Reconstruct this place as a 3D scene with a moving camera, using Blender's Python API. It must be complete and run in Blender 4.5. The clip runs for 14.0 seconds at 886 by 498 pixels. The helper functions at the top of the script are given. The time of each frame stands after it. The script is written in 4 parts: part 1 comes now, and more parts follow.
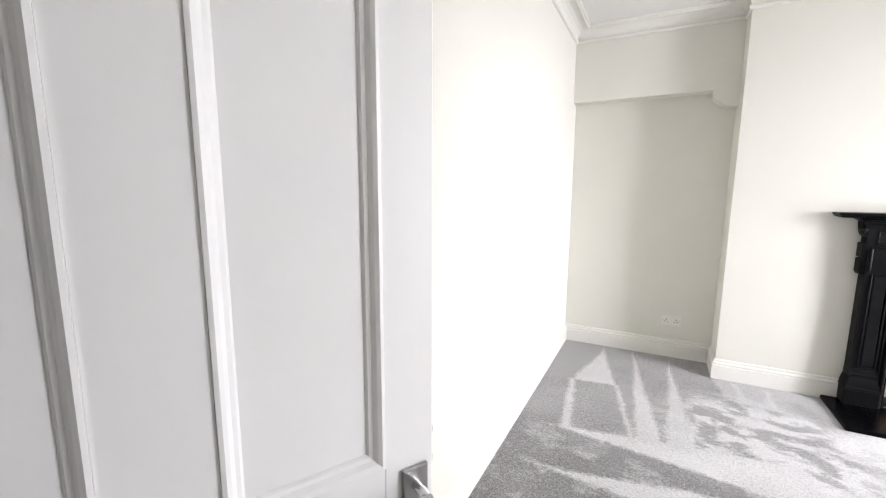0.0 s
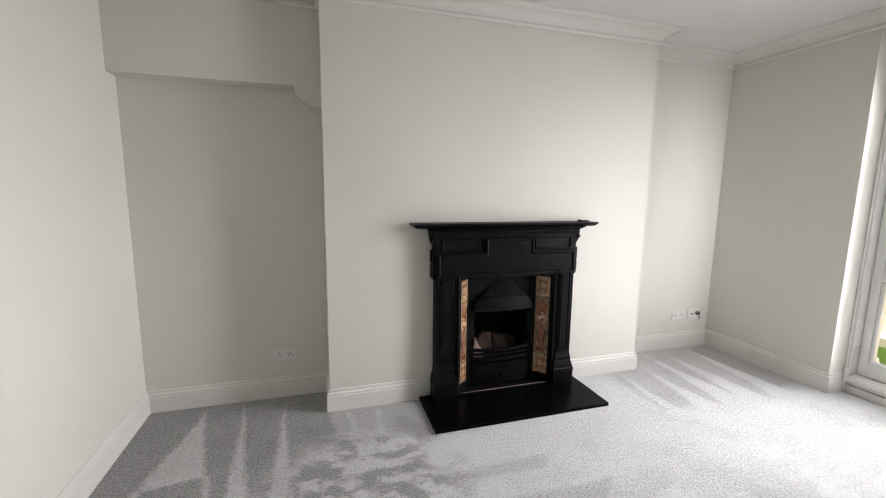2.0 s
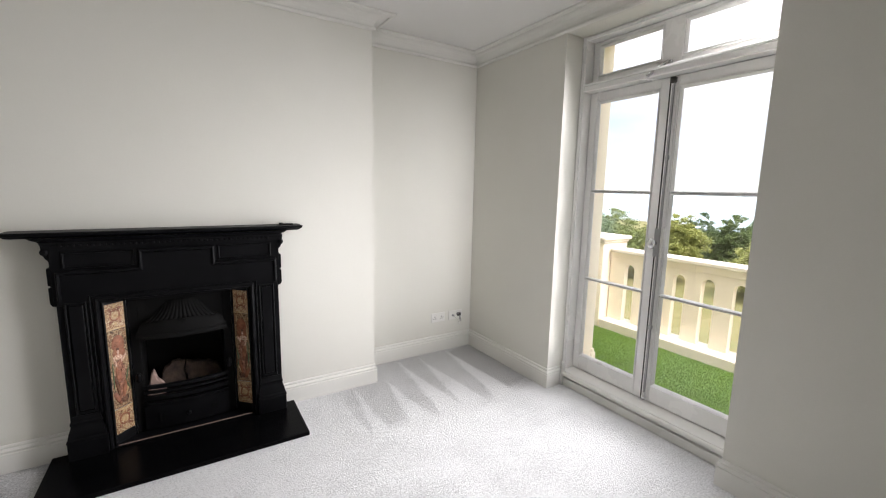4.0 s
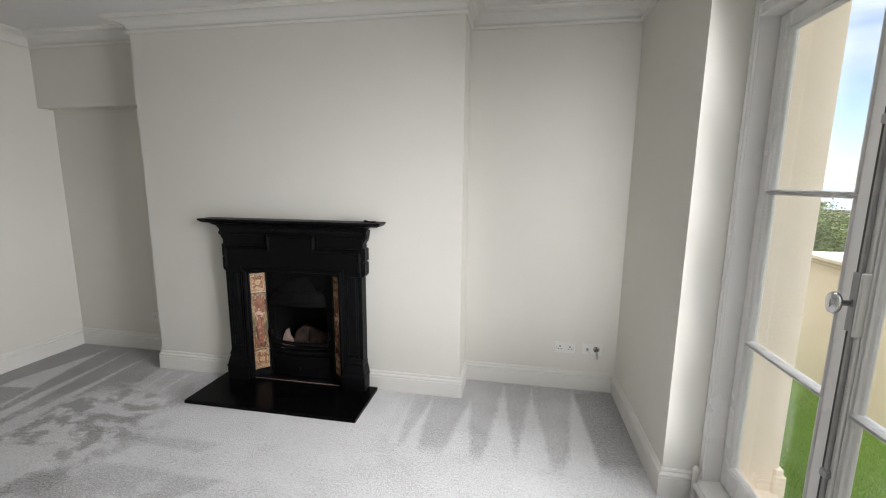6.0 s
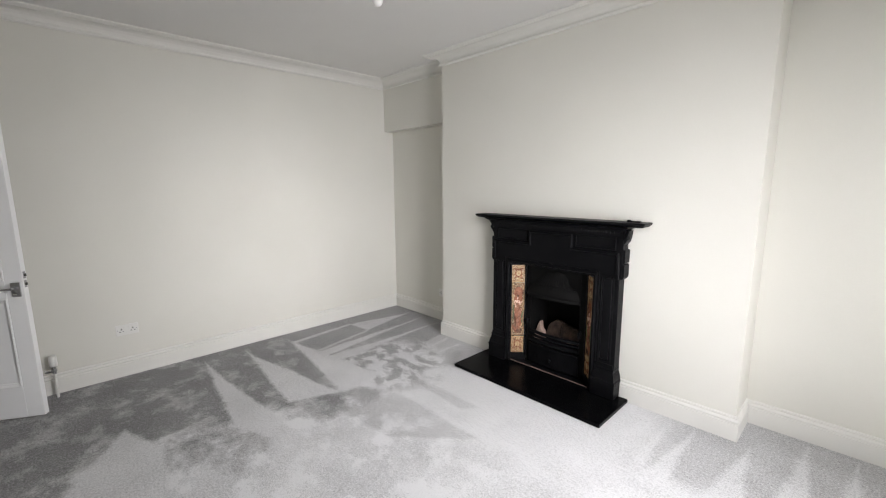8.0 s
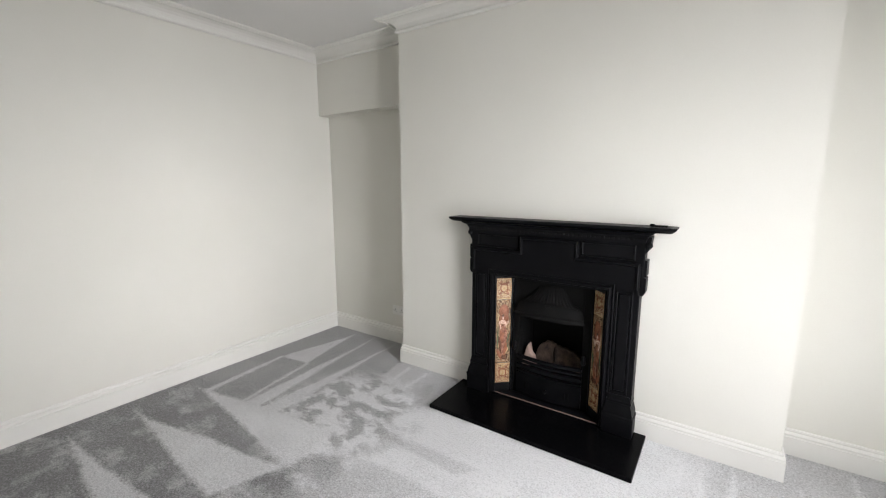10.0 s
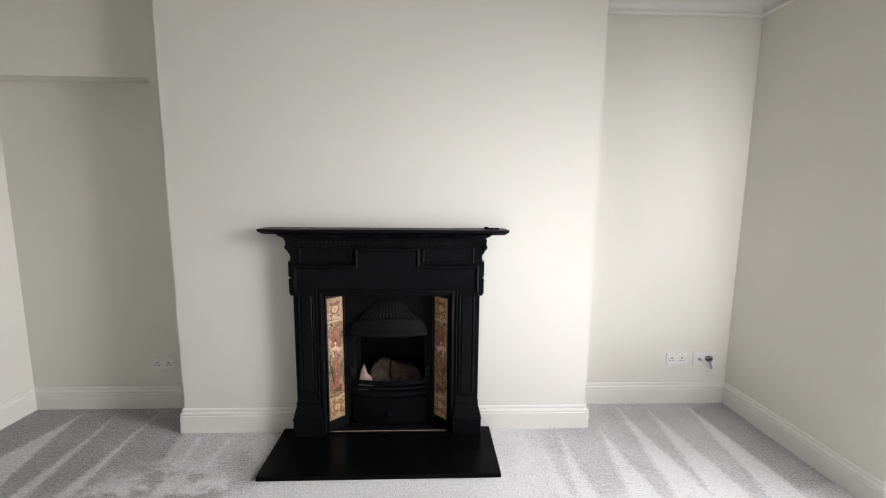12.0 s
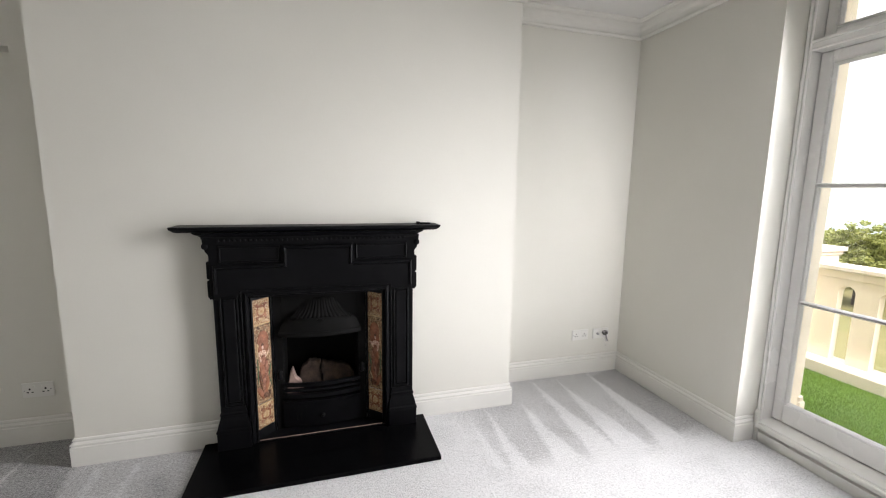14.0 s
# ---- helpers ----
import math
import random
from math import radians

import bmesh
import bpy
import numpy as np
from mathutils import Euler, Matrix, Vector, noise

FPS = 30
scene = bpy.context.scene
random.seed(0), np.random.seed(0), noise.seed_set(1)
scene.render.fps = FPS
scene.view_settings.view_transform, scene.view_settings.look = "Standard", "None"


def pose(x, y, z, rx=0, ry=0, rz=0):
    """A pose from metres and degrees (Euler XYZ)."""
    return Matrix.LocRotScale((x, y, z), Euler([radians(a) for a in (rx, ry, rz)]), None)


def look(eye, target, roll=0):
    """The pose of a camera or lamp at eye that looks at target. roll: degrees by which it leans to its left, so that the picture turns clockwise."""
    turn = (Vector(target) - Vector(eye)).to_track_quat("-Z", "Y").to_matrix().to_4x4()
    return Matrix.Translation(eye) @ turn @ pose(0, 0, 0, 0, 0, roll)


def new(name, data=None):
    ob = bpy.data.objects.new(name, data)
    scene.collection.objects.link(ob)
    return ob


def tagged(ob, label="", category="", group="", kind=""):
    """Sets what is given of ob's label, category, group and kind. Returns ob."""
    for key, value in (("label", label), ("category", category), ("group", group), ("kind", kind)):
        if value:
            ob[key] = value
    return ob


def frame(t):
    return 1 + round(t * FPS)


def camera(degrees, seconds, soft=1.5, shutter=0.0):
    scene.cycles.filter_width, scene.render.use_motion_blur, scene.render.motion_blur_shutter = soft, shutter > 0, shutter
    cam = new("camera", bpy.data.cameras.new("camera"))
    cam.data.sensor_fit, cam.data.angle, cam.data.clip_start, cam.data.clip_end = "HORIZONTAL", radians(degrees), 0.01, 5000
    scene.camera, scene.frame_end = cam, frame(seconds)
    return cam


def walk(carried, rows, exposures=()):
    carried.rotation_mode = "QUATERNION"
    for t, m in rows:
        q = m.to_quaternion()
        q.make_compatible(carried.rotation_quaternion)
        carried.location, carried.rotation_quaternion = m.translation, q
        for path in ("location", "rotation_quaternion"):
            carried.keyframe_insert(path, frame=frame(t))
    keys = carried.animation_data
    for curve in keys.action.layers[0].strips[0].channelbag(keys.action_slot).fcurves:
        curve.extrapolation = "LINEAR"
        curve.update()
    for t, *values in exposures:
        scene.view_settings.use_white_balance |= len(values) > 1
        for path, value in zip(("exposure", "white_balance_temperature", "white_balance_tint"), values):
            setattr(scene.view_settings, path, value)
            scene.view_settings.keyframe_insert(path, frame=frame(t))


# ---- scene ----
cam = camera(94.5, 14.0, soft=1.1)
PATH = [
    (0, (0.746, 0.482, 1.385), (-0.167, 2.237, 1.095), 0.3),
    (0.5, (0.853, 0.757, 1.433), (0.31, 2.655, 1.107), 0.1),
    (1, (1.029, 1.01, 1.438), (0.85, 2.975, 1.115), 0.3),
    (1.5, (1.092, 1.203, 1.448), (1.3, 3.169, 1.143), 0.7),
    (2, (1.173, 1.324, 1.475), (1.749, 3.218, 1.187), 0.7),
    (2.5, (1.407, 1.274, 1.475), (2.318, 3.031, 1.189), 1.0),
    (3, (1.724, 1.17, 1.499), (2.889, 2.77, 1.215), 1.0),
    (3.2, (1.861, 1.154, 1.497), (3.093, 2.705, 1.215), 1.1),
    (5.3, (3.657, 1.181, 1.522), (3.829, 3.149, 1.209), 0.9),
    (5.5, (3.809, 1.188, 1.51), (3.822, 3.164, 1.198), 0.8),
    (5.7, (3.932, 1.22, 1.519), (3.799, 3.189, 1.2), 0.6),
    (6, (4.025, 1.26, 1.53), (3.679, 3.203, 1.208), 0.6),
    (6.5, (4.151, 1.344, 1.516), (3.431, 3.182, 1.196), 0.3),
    (7, (4.192, 1.321, 1.526), (3.143, 2.992, 1.201), -0.0),
    (7.5, (4.189, 1.246, 1.491), (2.858, 2.707, 1.182), -0.1),
    (7.7, (4.153, 1.22, 1.506), (2.732, 2.592, 1.191), -0.4),
    (9.8, (3.411, 1.454, 1.464), (2.186, 3.004, 1.156), 0.2),
    (10, (3.319, 1.494, 1.488), (2.204, 3.122, 1.165), 0.0),
    (10.5, (3.113, 1.512, 1.456), (2.276, 3.308, 1.182), 0.7),
    (11, (2.894, 1.627, 1.505), (2.435, 3.546, 1.181), 0.5),
    (11.5, (2.838, 1.7, 1.456), (2.678, 3.674, 1.182), 0.6),
    (12, (2.679, 1.606, 1.452), (2.753, 3.587, 1.184), 0.5),
    (12.5, (2.507, 1.56, 1.494), (2.692, 3.529, 1.197), 0.9),
    (13, (2.476, 1.541, 1.461), (2.702, 3.506, 1.17), 0.7),
    (13.5, (2.454, 1.546, 1.455), (2.772, 3.5, 1.166), 0.7),
    (14, (2.485, 1.577, 1.458), (3.038, 3.477, 1.168), 0.8),
]
EXPOSURES = [(0.0, 2.15, 6350, 15), (0.5, 1.78, 6350, 15), (1.0, 1.40, 6350, 14), (1.5, 1.08, 6400, 15), (2.0, 0.97, 6500, 14), (2.5, 0.88, 6500, 14), (3.2, 0.88, 6500, 14), (5.5, 0.60, 6450, 12), (6.0, 0.54, 6450, 12), (6.5, 0.48, 6450, 12), (7.0, 0.68, 6450, 13), (7.7, 0.97, 6450, 13), (10.0, 1.10, 6400, 12), (12.0, 1.02, 6450, 13), (14.0, 1.0, 6500, 13)]
walk(cam, [(t, look(eye, target, roll)) for t, eye, target, roll in PATH], EXPOSURES)

# ---- world, sun ----
SUN_EL, SUN_AZ = 56.0, 257.0
world = bpy.data.worlds.new("sky")
scene.world = world
world.use_nodes = True
wn, wl = world.node_tree.nodes, world.node_tree.links
wn.clear()
w_out = wn.new("ShaderNodeOutputWorld")
w_bg = wn.new("ShaderNodeBackground")
w_sky = wn.new("ShaderNodeTexSky")
w_sky.sky_type, w_sky.sun_disc = "NISHITA", False
w_sky.sun_elevation, w_sky.sun_rotation = radians(SUN_EL), radians(90 - SUN_AZ)
w_sky.dust_density, w_sky.air_density = 0.1, 1.0
w_map = wn.new("ShaderNodeMapping")
w_co = wn.new("ShaderNodeTexCoord")
w_map.inputs["Scale"].default_value = (1.0, 1.0, 5.5)
w_cloud = wn.new("ShaderNodeTexNoise")
w_cloud.inputs["Scale"].default_value, w_cloud.inputs["Detail"].default_value = 2.2, 7.0
w_ramp = wn.new("ShaderNodeValToRGB")
w_ramp.color_ramp.elements[0].position, w_ramp.color_ramp.elements[1].position = 0.36, 0.64
w_ramp.color_ramp.elements[0].color = (0.20, 0.20, 0.20, 1)
w_mix = wn.new("ShaderNodeMix")
w_mix.data_type = "RGBA"
w_bg.inputs["Strength"].default_value = 0.14
wl.new(w_co.outputs["Generated"], w_map.inputs["Vector"])
wl.new(w_map.outputs["Vector"], w_cloud.inputs["Vector"])
# the cloud bank thins towards the north and low down
w_sep = wn.new("ShaderNodeSeparateXYZ")
w_bias = wn.new("ShaderNodeMath")
w_bias.operation = "MULTIPLY_ADD"
w_bias.inputs[1].default_value, w_bias.inputs[2].default_value = -0.42, 0.22
w_add = wn.new("ShaderNodeMath")
wl.new(w_co.outputs["Generated"], w_sep.inputs[0])
wl.new(w_sep.outputs[1], w_bias.inputs[0])
w_high = wn.new("ShaderNodeMath")
w_high.operation = "MULTIPLY_ADD"
w_high.inputs[1].default_value = 0.5
wl.new(w_sep.outputs[2], w_high.inputs[0])
wl.new(w_bias.outputs[0], w_high.inputs[2])
wl.new(w_high.outputs[0], w_add.inputs[0])
wl.new(w_cloud.outputs["Fac"], w_add.inputs[1])
wl.new(w_add.outputs[0], w_ramp.inputs["Fac"])
wl.new(w_ramp.outputs["Color"], w_mix.inputs[0])
# an overcast sky is thrice as bright overhead as at the horizon
w_grow = wn.new("ShaderNodeMath")
w_grow.operation = "MULTIPLY_ADD"
w_grow.inputs[1].default_value, w_grow.inputs[2].default_value = 10.5, 4.1
wl.new(w_sep.outputs[2], w_grow.inputs[0])
w_white = wn.new("ShaderNodeVectorMath")
w_white.operation = "SCALE"
w_white.inputs[0].default_value = (0.95, 0.99, 1.06)
wl.new(w_grow.outputs[0], w_white.inputs["Scale"])
wl.new(w_white.outputs[0], w_mix.inputs[7])
# thin haze dims the blue between the clouds
w_haze = wn.new("ShaderNodeVectorMath")
w_haze.operation = "MULTIPLY"
w_haze.inputs[1].default_value = (0.82, 0.88, 0.99)
wl.new(w_sky.outputs["Color"], w_haze.inputs[0])
wl.new(w_haze.outputs[0], w_mix.inputs[6])
wl.new(w_mix.outputs[2], w_bg.inputs["Color"])
wl.new(w_bg.outputs["Background"], w_out.inputs["Surface"])

sun = new("sun", bpy.data.lights.new("sun", "SUN"))
sun.data.energy, sun.data.angle, sun.data.color = 3.2, radians(20), (1.0, 0.95, 0.87)
_sd = Vector((math.cos(radians(SUN_AZ)) * math.cos(radians(SUN_EL)), math.sin(radians(SUN_AZ)) * math.cos(radians(SUN_EL)), math.sin(radians(SUN_EL))))
sun.matrix_world = look(_sd * 40, (0, 0, 0))


def sky_panel(at, towards, w, h, watts, spread):
    """Daylight entering in the window opening, sent the way that the open sky sends it."""
    ob = new("window_skylight", bpy.data.lights.new("window_skylight", "AREA"))
    ob.data.shape, ob.data.size, ob.data.size_y = "RECTANGLE", w, h
    ob.data.energy, ob.data.color, ob.data.spread = watts, (0.992, 0.99, 1.0), radians(spread)
    ob.matrix_world = look(at, Vector(at) + Vector(towards))


# the open sky seen through the glass sends its light inwards and down
for z_ in (0.50, 1.05, 1.60, 2.15):
    sky_panel((4.93, 2.63, z_), (-1.0, 0.06, -0.22), 1.0, 0.5, 3.7, 116)
sky_panel((4.84, 2.62, 1.34), (-0.90, 0.44, -0.08), 0.80, 1.9, 4.9, 64)
sky_panel((4.89, 2.62, 1.34), (-1.0, 0.0, -0.08), 0.96, 1.9, 2.2, 36)
for y_ in (2.18, 2.48, 2.78):
    sky_panel((4.75, y_, 1.24), (-0.27, 0.96, 0.0), 0.12, 1.9, 0.95, 66)
sky_panel((4.87, 2.64, 2.515), (-0.53, -0.13, -0.84), 1.1, 0.13, 9.0, 106)


# ---- materials ----
def tree_of(name):
    m = bpy.data.materials.new(name)
    m.use_nodes = True
    return m, m.node_tree.nodes, m.node_tree.links, m.node_tree.nodes["Principled BSDF"]


def ramp_mix(nt, fac, a, b):
    """Mix of two colours by a socket."""
    n = nt.nodes.new("ShaderNodeMix")
    n.data_type = "RGBA"
    n.inputs[6].default_value, n.inputs[7].default_value = (*a, 1), (*b, 1)
    nt.links.new(fac, n.inputs[0])
    return n.outputs[2]


def noise_of(nt, scale, detail=4.0, rough=0.55, vec=None):
    n = nt.nodes.new("ShaderNodeTexNoise")
    n.inputs["Scale"].default_value, n.inputs["Detail"].default_value, n.inputs["Roughness"].default_value = scale, detail, rough
    if vec is None:
        c = nt.nodes.new("ShaderNodeTexCoord")
        vec = c.outputs["Object"]
    nt.links.new(vec, n.inputs["Vector"])
    return n.outputs["Fac"]


def stretch(nt, fac, lo, hi):
    n = nt.nodes.new("ShaderNodeMapRange")
    n.inputs["From Min"].default_value, n.inputs["From Max"].default_value = lo, hi
    nt.links.new(fac, n.inputs["Value"])
    return n.outputs["Result"]


def sums(nt, op, a, b=0.0, c=None):
    n = nt.nodes.new("ShaderNodeMath")
    n.operation = op
    for i, v in enumerate((a, b) if c is None else (a, b, c)):
        if isinstance(v, (int, float)):
            n.inputs[i].default_value = v
        else:
            nt.links.new(v, n.inputs[i])
    return n.outputs[0]


def plain(name, a, b=None, rough=0.5, metal=0.0, big=2.0, fine=120.0, bump=0.05, spec=0.5, gloss_var=0.1):
    """A surface with two scales of variation, grain in relief and uneven gloss."""
    m, n, l, p = tree_of(name)
    nt = m.node_tree
    b = b or tuple(v * 0.9 for v in a)
    f1 = noise_of(nt, big, 3)
    f2 = noise_of(nt, fine, 3)
    f = sums(nt, "ADD", sums(nt, "MULTIPLY", f1, 0.7), sums(nt, "MULTIPLY", f2, 0.3))
    l.new(ramp_mix(nt, stretch(nt, f, 0.35, 0.65), a, b), p.inputs["Base Color"])
    l.new(sums(nt, "ADD", sums(nt, "MULTIPLY", f1, gloss_var * 2), rough - gloss_var), p.inputs["Roughness"])
    p.inputs["Metallic"].default_value = metal
    p.inputs["Specular IOR Level"].default_value = spec
    if bump:
        bn = n.new("ShaderNodeBump")
        bn.inputs["Strength"].default_value, bn.inputs["Distance"].default_value = bump, 0.01
        l.new(f2, bn.inputs["Height"])
        l.new(bn.outputs["Normal"], p.inputs["Normal"])
    return m


WALL = plain("wall_paint", (0.665, 0.653, 0.600), (0.64, 0.628, 0.575), rough=0.75, big=1.3, fine=160, bump=0.035, spec=0.25)
CEIL = plain("ceiling_paint", (0.71, 0.70, 0.685), (0.68, 0.67, 0.655), rough=0.85, big=1.0, fine=90, bump=0.03, spec=0.2)
GLOSSW = plain("white_gloss_paint", (0.70, 0.69, 0.652), (0.675, 0.665, 0.626), rough=0.42, big=3, fine=60, bump=0.015, spec=0.45)
DOORW = plain("white_satin_paint", (0.87, 0.87, 0.865), (0.85, 0.85, 0.845), rough=0.40, big=3, fine=60, bump=0.015)
FRAMEW = plain("window_paint", (0.82, 0.81, 0.79), (0.79, 0.78, 0.76), rough=0.26, big=4, fine=70, bump=0.02)
IRON = plain("black_painted_cast_iron", (0.0026, 0.0026, 0.0031), (0.0055, 0.0055, 0.0063), rough=0.40, big=9, fine=220, bump=0.09, spec=0.09)
SOOT = plain("sooty_iron", (0.0028, 0.0028, 0.0028), (0.006, 0.0058, 0.0056), rough=0.7, big=14, fine=150, bump=0.15, spec=0.10)
SLATE = plain("polished_black_slate", (0.0018, 0.0018, 0.0021), (0.0034, 0.0034, 0.0038), rough=0.22, big=5, fine=90, bump=0.015, spec=0.055, gloss_var=0.06)
CLAYW = plain("pale_fireclay", (0.34, 0.24, 0.20), (0.20, 0.13, 0.11), rough=0.9, big=18, fine=120, bump=0.3)
CLAY = plain("broken_fireclay", (0.085, 0.055, 0.040), (0.020, 0.014, 0.011), rough=0.9, big=22, fine=120, bump=0.3)
CHROME = plain("polished_chrome", (0.72, 0.72, 0.73), (0.62, 0.62, 0.64), rough=0.16, metal=1.0, big=20, fine=200, bump=0.0, gloss_var=0.05)
STEEL = plain("satin_nickel", (0.42, 0.42, 0.42), (0.34, 0.34, 0.34), rough=0.34, metal=1.0, big=20, fine=200, bump=0.02)
DULL = plain("dull_grey_metal", (0.36, 0.355, 0.35), (0.28, 0.278, 0.272), rough=0.5, metal=0.4, big=20, fine=200, bump=0.02)
DARKM = plain("dark_bronzed_metal", (0.05, 0.048, 0.045), (0.08, 0.076, 0.07), rough=0.4, metal=0.8, big=20, fine=200, bump=0.02)
PLASTIC = plain("white_plastic", (0.71, 0.70, 0.67), (0.69, 0.68, 0.65), rough=0.32, big=10, fine=300, bump=0.0)
BLACKP = plain("black_plastic", (0.012, 0.012, 0.012), (0.02, 0.02, 0.02), rough=0.45, big=10, fine=200, bump=0.0)
STUCCO = plain("cream_masonry_paint", (0.88, 0.775, 0.64), (0.85, 0.74, 0.60), rough=0.85, big=1.6, fine=70, bump=0.12, spec=0.2)
COPING = plain("pale_coping_paint", (0.78, 0.70, 0.60), (0.72, 0.64, 0.54), rough=0.8, big=2.5, fine=60, bump=0.15, spec=0.2)
SLAB = plain("balcony_slab", (0.30, 0.28, 0.25), (0.22, 0.21, 0.19), rough=0.9, big=3, fine=60, bump=0.2)
BARK = plain("bark", (0.09, 0.07, 0.05), (0.05, 0.04, 0.03), rough=0.95, big=6, fine=40, bump=0.5)
ROOF = plain("red_brown_roof_tiles", (0.15, 0.10, 0.08), (0.10, 0.075, 0.065), rough=0.9, big=2, fine=12, bump=0.3)
RENDERW = plain("pale_house_render", (0.62, 0.58, 0.52), (0.54, 0.50, 0.45), rough=0.9, big=1, fine=20, bump=0.1)
PANE_DARK = plain("far_window_glass", (0.03, 0.035, 0.04), (0.05, 0.055, 0.06), rough=0.15, big=3, fine=20, bump=0.0)


def lawn_like(name, a, b, c):
    m, n, l, p = tree_of(name)
    nt = m.node_tree
    one = ramp_mix(nt, stretch(nt, noise_of(nt, 0.15, 5), 0.38, 0.62), a, b)
    mx = n.new("ShaderNodeMix")
    mx.data_type = "RGBA"
    l.new(stretch(nt, noise_of(nt, 1.3, 5), 0.4, 0.7), mx.inputs[0])
    l.new(one, mx.inputs[6])
    mx.inputs[7].default_value = (*c, 1)
    l.new(mx.outputs[2], p.inputs["Base Color"])
    p.inputs["Roughness"].default_value = 0.95
    p.inputs["Specular IOR Level"].default_value = 0.1
    return m


LAWN = lawn_like("dry_lawn", (0.19, 0.165, 0.075), (0.155, 0.15, 0.06), (0.22, 0.185, 0.09))


def leafy(name, a, b, trans=0.25, spec=0.25):
    m, n, l, p = tree_of(name)
    nt = m.node_tree
    g = n.new("ShaderNodeNewGeometry")
    l.new(ramp_mix(nt, g.outputs["Random Per Island"], a, b), p.inputs["Base Color"])
    p.inputs["Roughness"].default_value = 0.6
    p.inputs["Specular IOR Level"].default_value = spec
    t = n.new("ShaderNodeBsdfTranslucent")
    l.new(ramp_mix(nt, g.outputs["Random Per Island"], a, b), t.inputs["Color"])
    mx = n.new("ShaderNodeMixShader")
    mx.inputs[0].default_value = trans
    l.new(p.outputs[0], mx.inputs[1])
    l.new(t.outputs[0], mx.inputs[2])
    l.new(mx.outputs[0], n["Material Output"].inputs["Surface"])
    return m


LEAF_A = leafy("deep_green_leaves", (0.09, 0.13, 0.05), (0.22, 0.27, 0.10))
LEAF_B = leafy("yellow_green_leaves", (0.23, 0.25, 0.075), (0.46, 0.46, 0.16))
LEAF_D = leafy("mid_green_leaves", (0.12, 0.16, 0.045), (0.31, 0.35, 0.11))
LEAF_C = leafy("grey_green_leaves", (0.10, 0.15, 0.09), (0.24, 0.30, 0.16))
TURF = leafy("artificial_grass", (0.14, 0.25, 0.028), (0.22, 0.335, 0.052), 0.4, 0.04)
TURFBASE = plain("artificial_grass_backing", (0.11, 0.205, 0.022), (0.15, 0.26, 0.035), spec=0.05, rough=0.95, big=4, fine=150, bump=0.3)


def sea_material():
    m, n, l, p = tree_of("hazy_sea")
    nt = m.node_tree
    l.new(ramp_mix(nt, noise_of(nt, 0.02, 5), (0.30, 0.37, 0.42), (0.35, 0.42, 0.46)), p.inputs["Base Color"])
    p.inputs["Roughness"].default_value = 0.5
    return m


SEA = sea_material()


def glass_material():
    m, n, l, p = tree_of("window_glass")
    gl = n.new("ShaderNodeBsdfGlass")
    gl.inputs["Roughness"].default_value, gl.inputs["IOR"].default_value = 0.0, 1.45
    gl.inputs["Color"].default_value = (0.985, 0.995, 0.99, 1)
    l.new(gl.outputs[0], n["Material Output"].inputs["Surface"])
    return m


GLASS = glass_material()


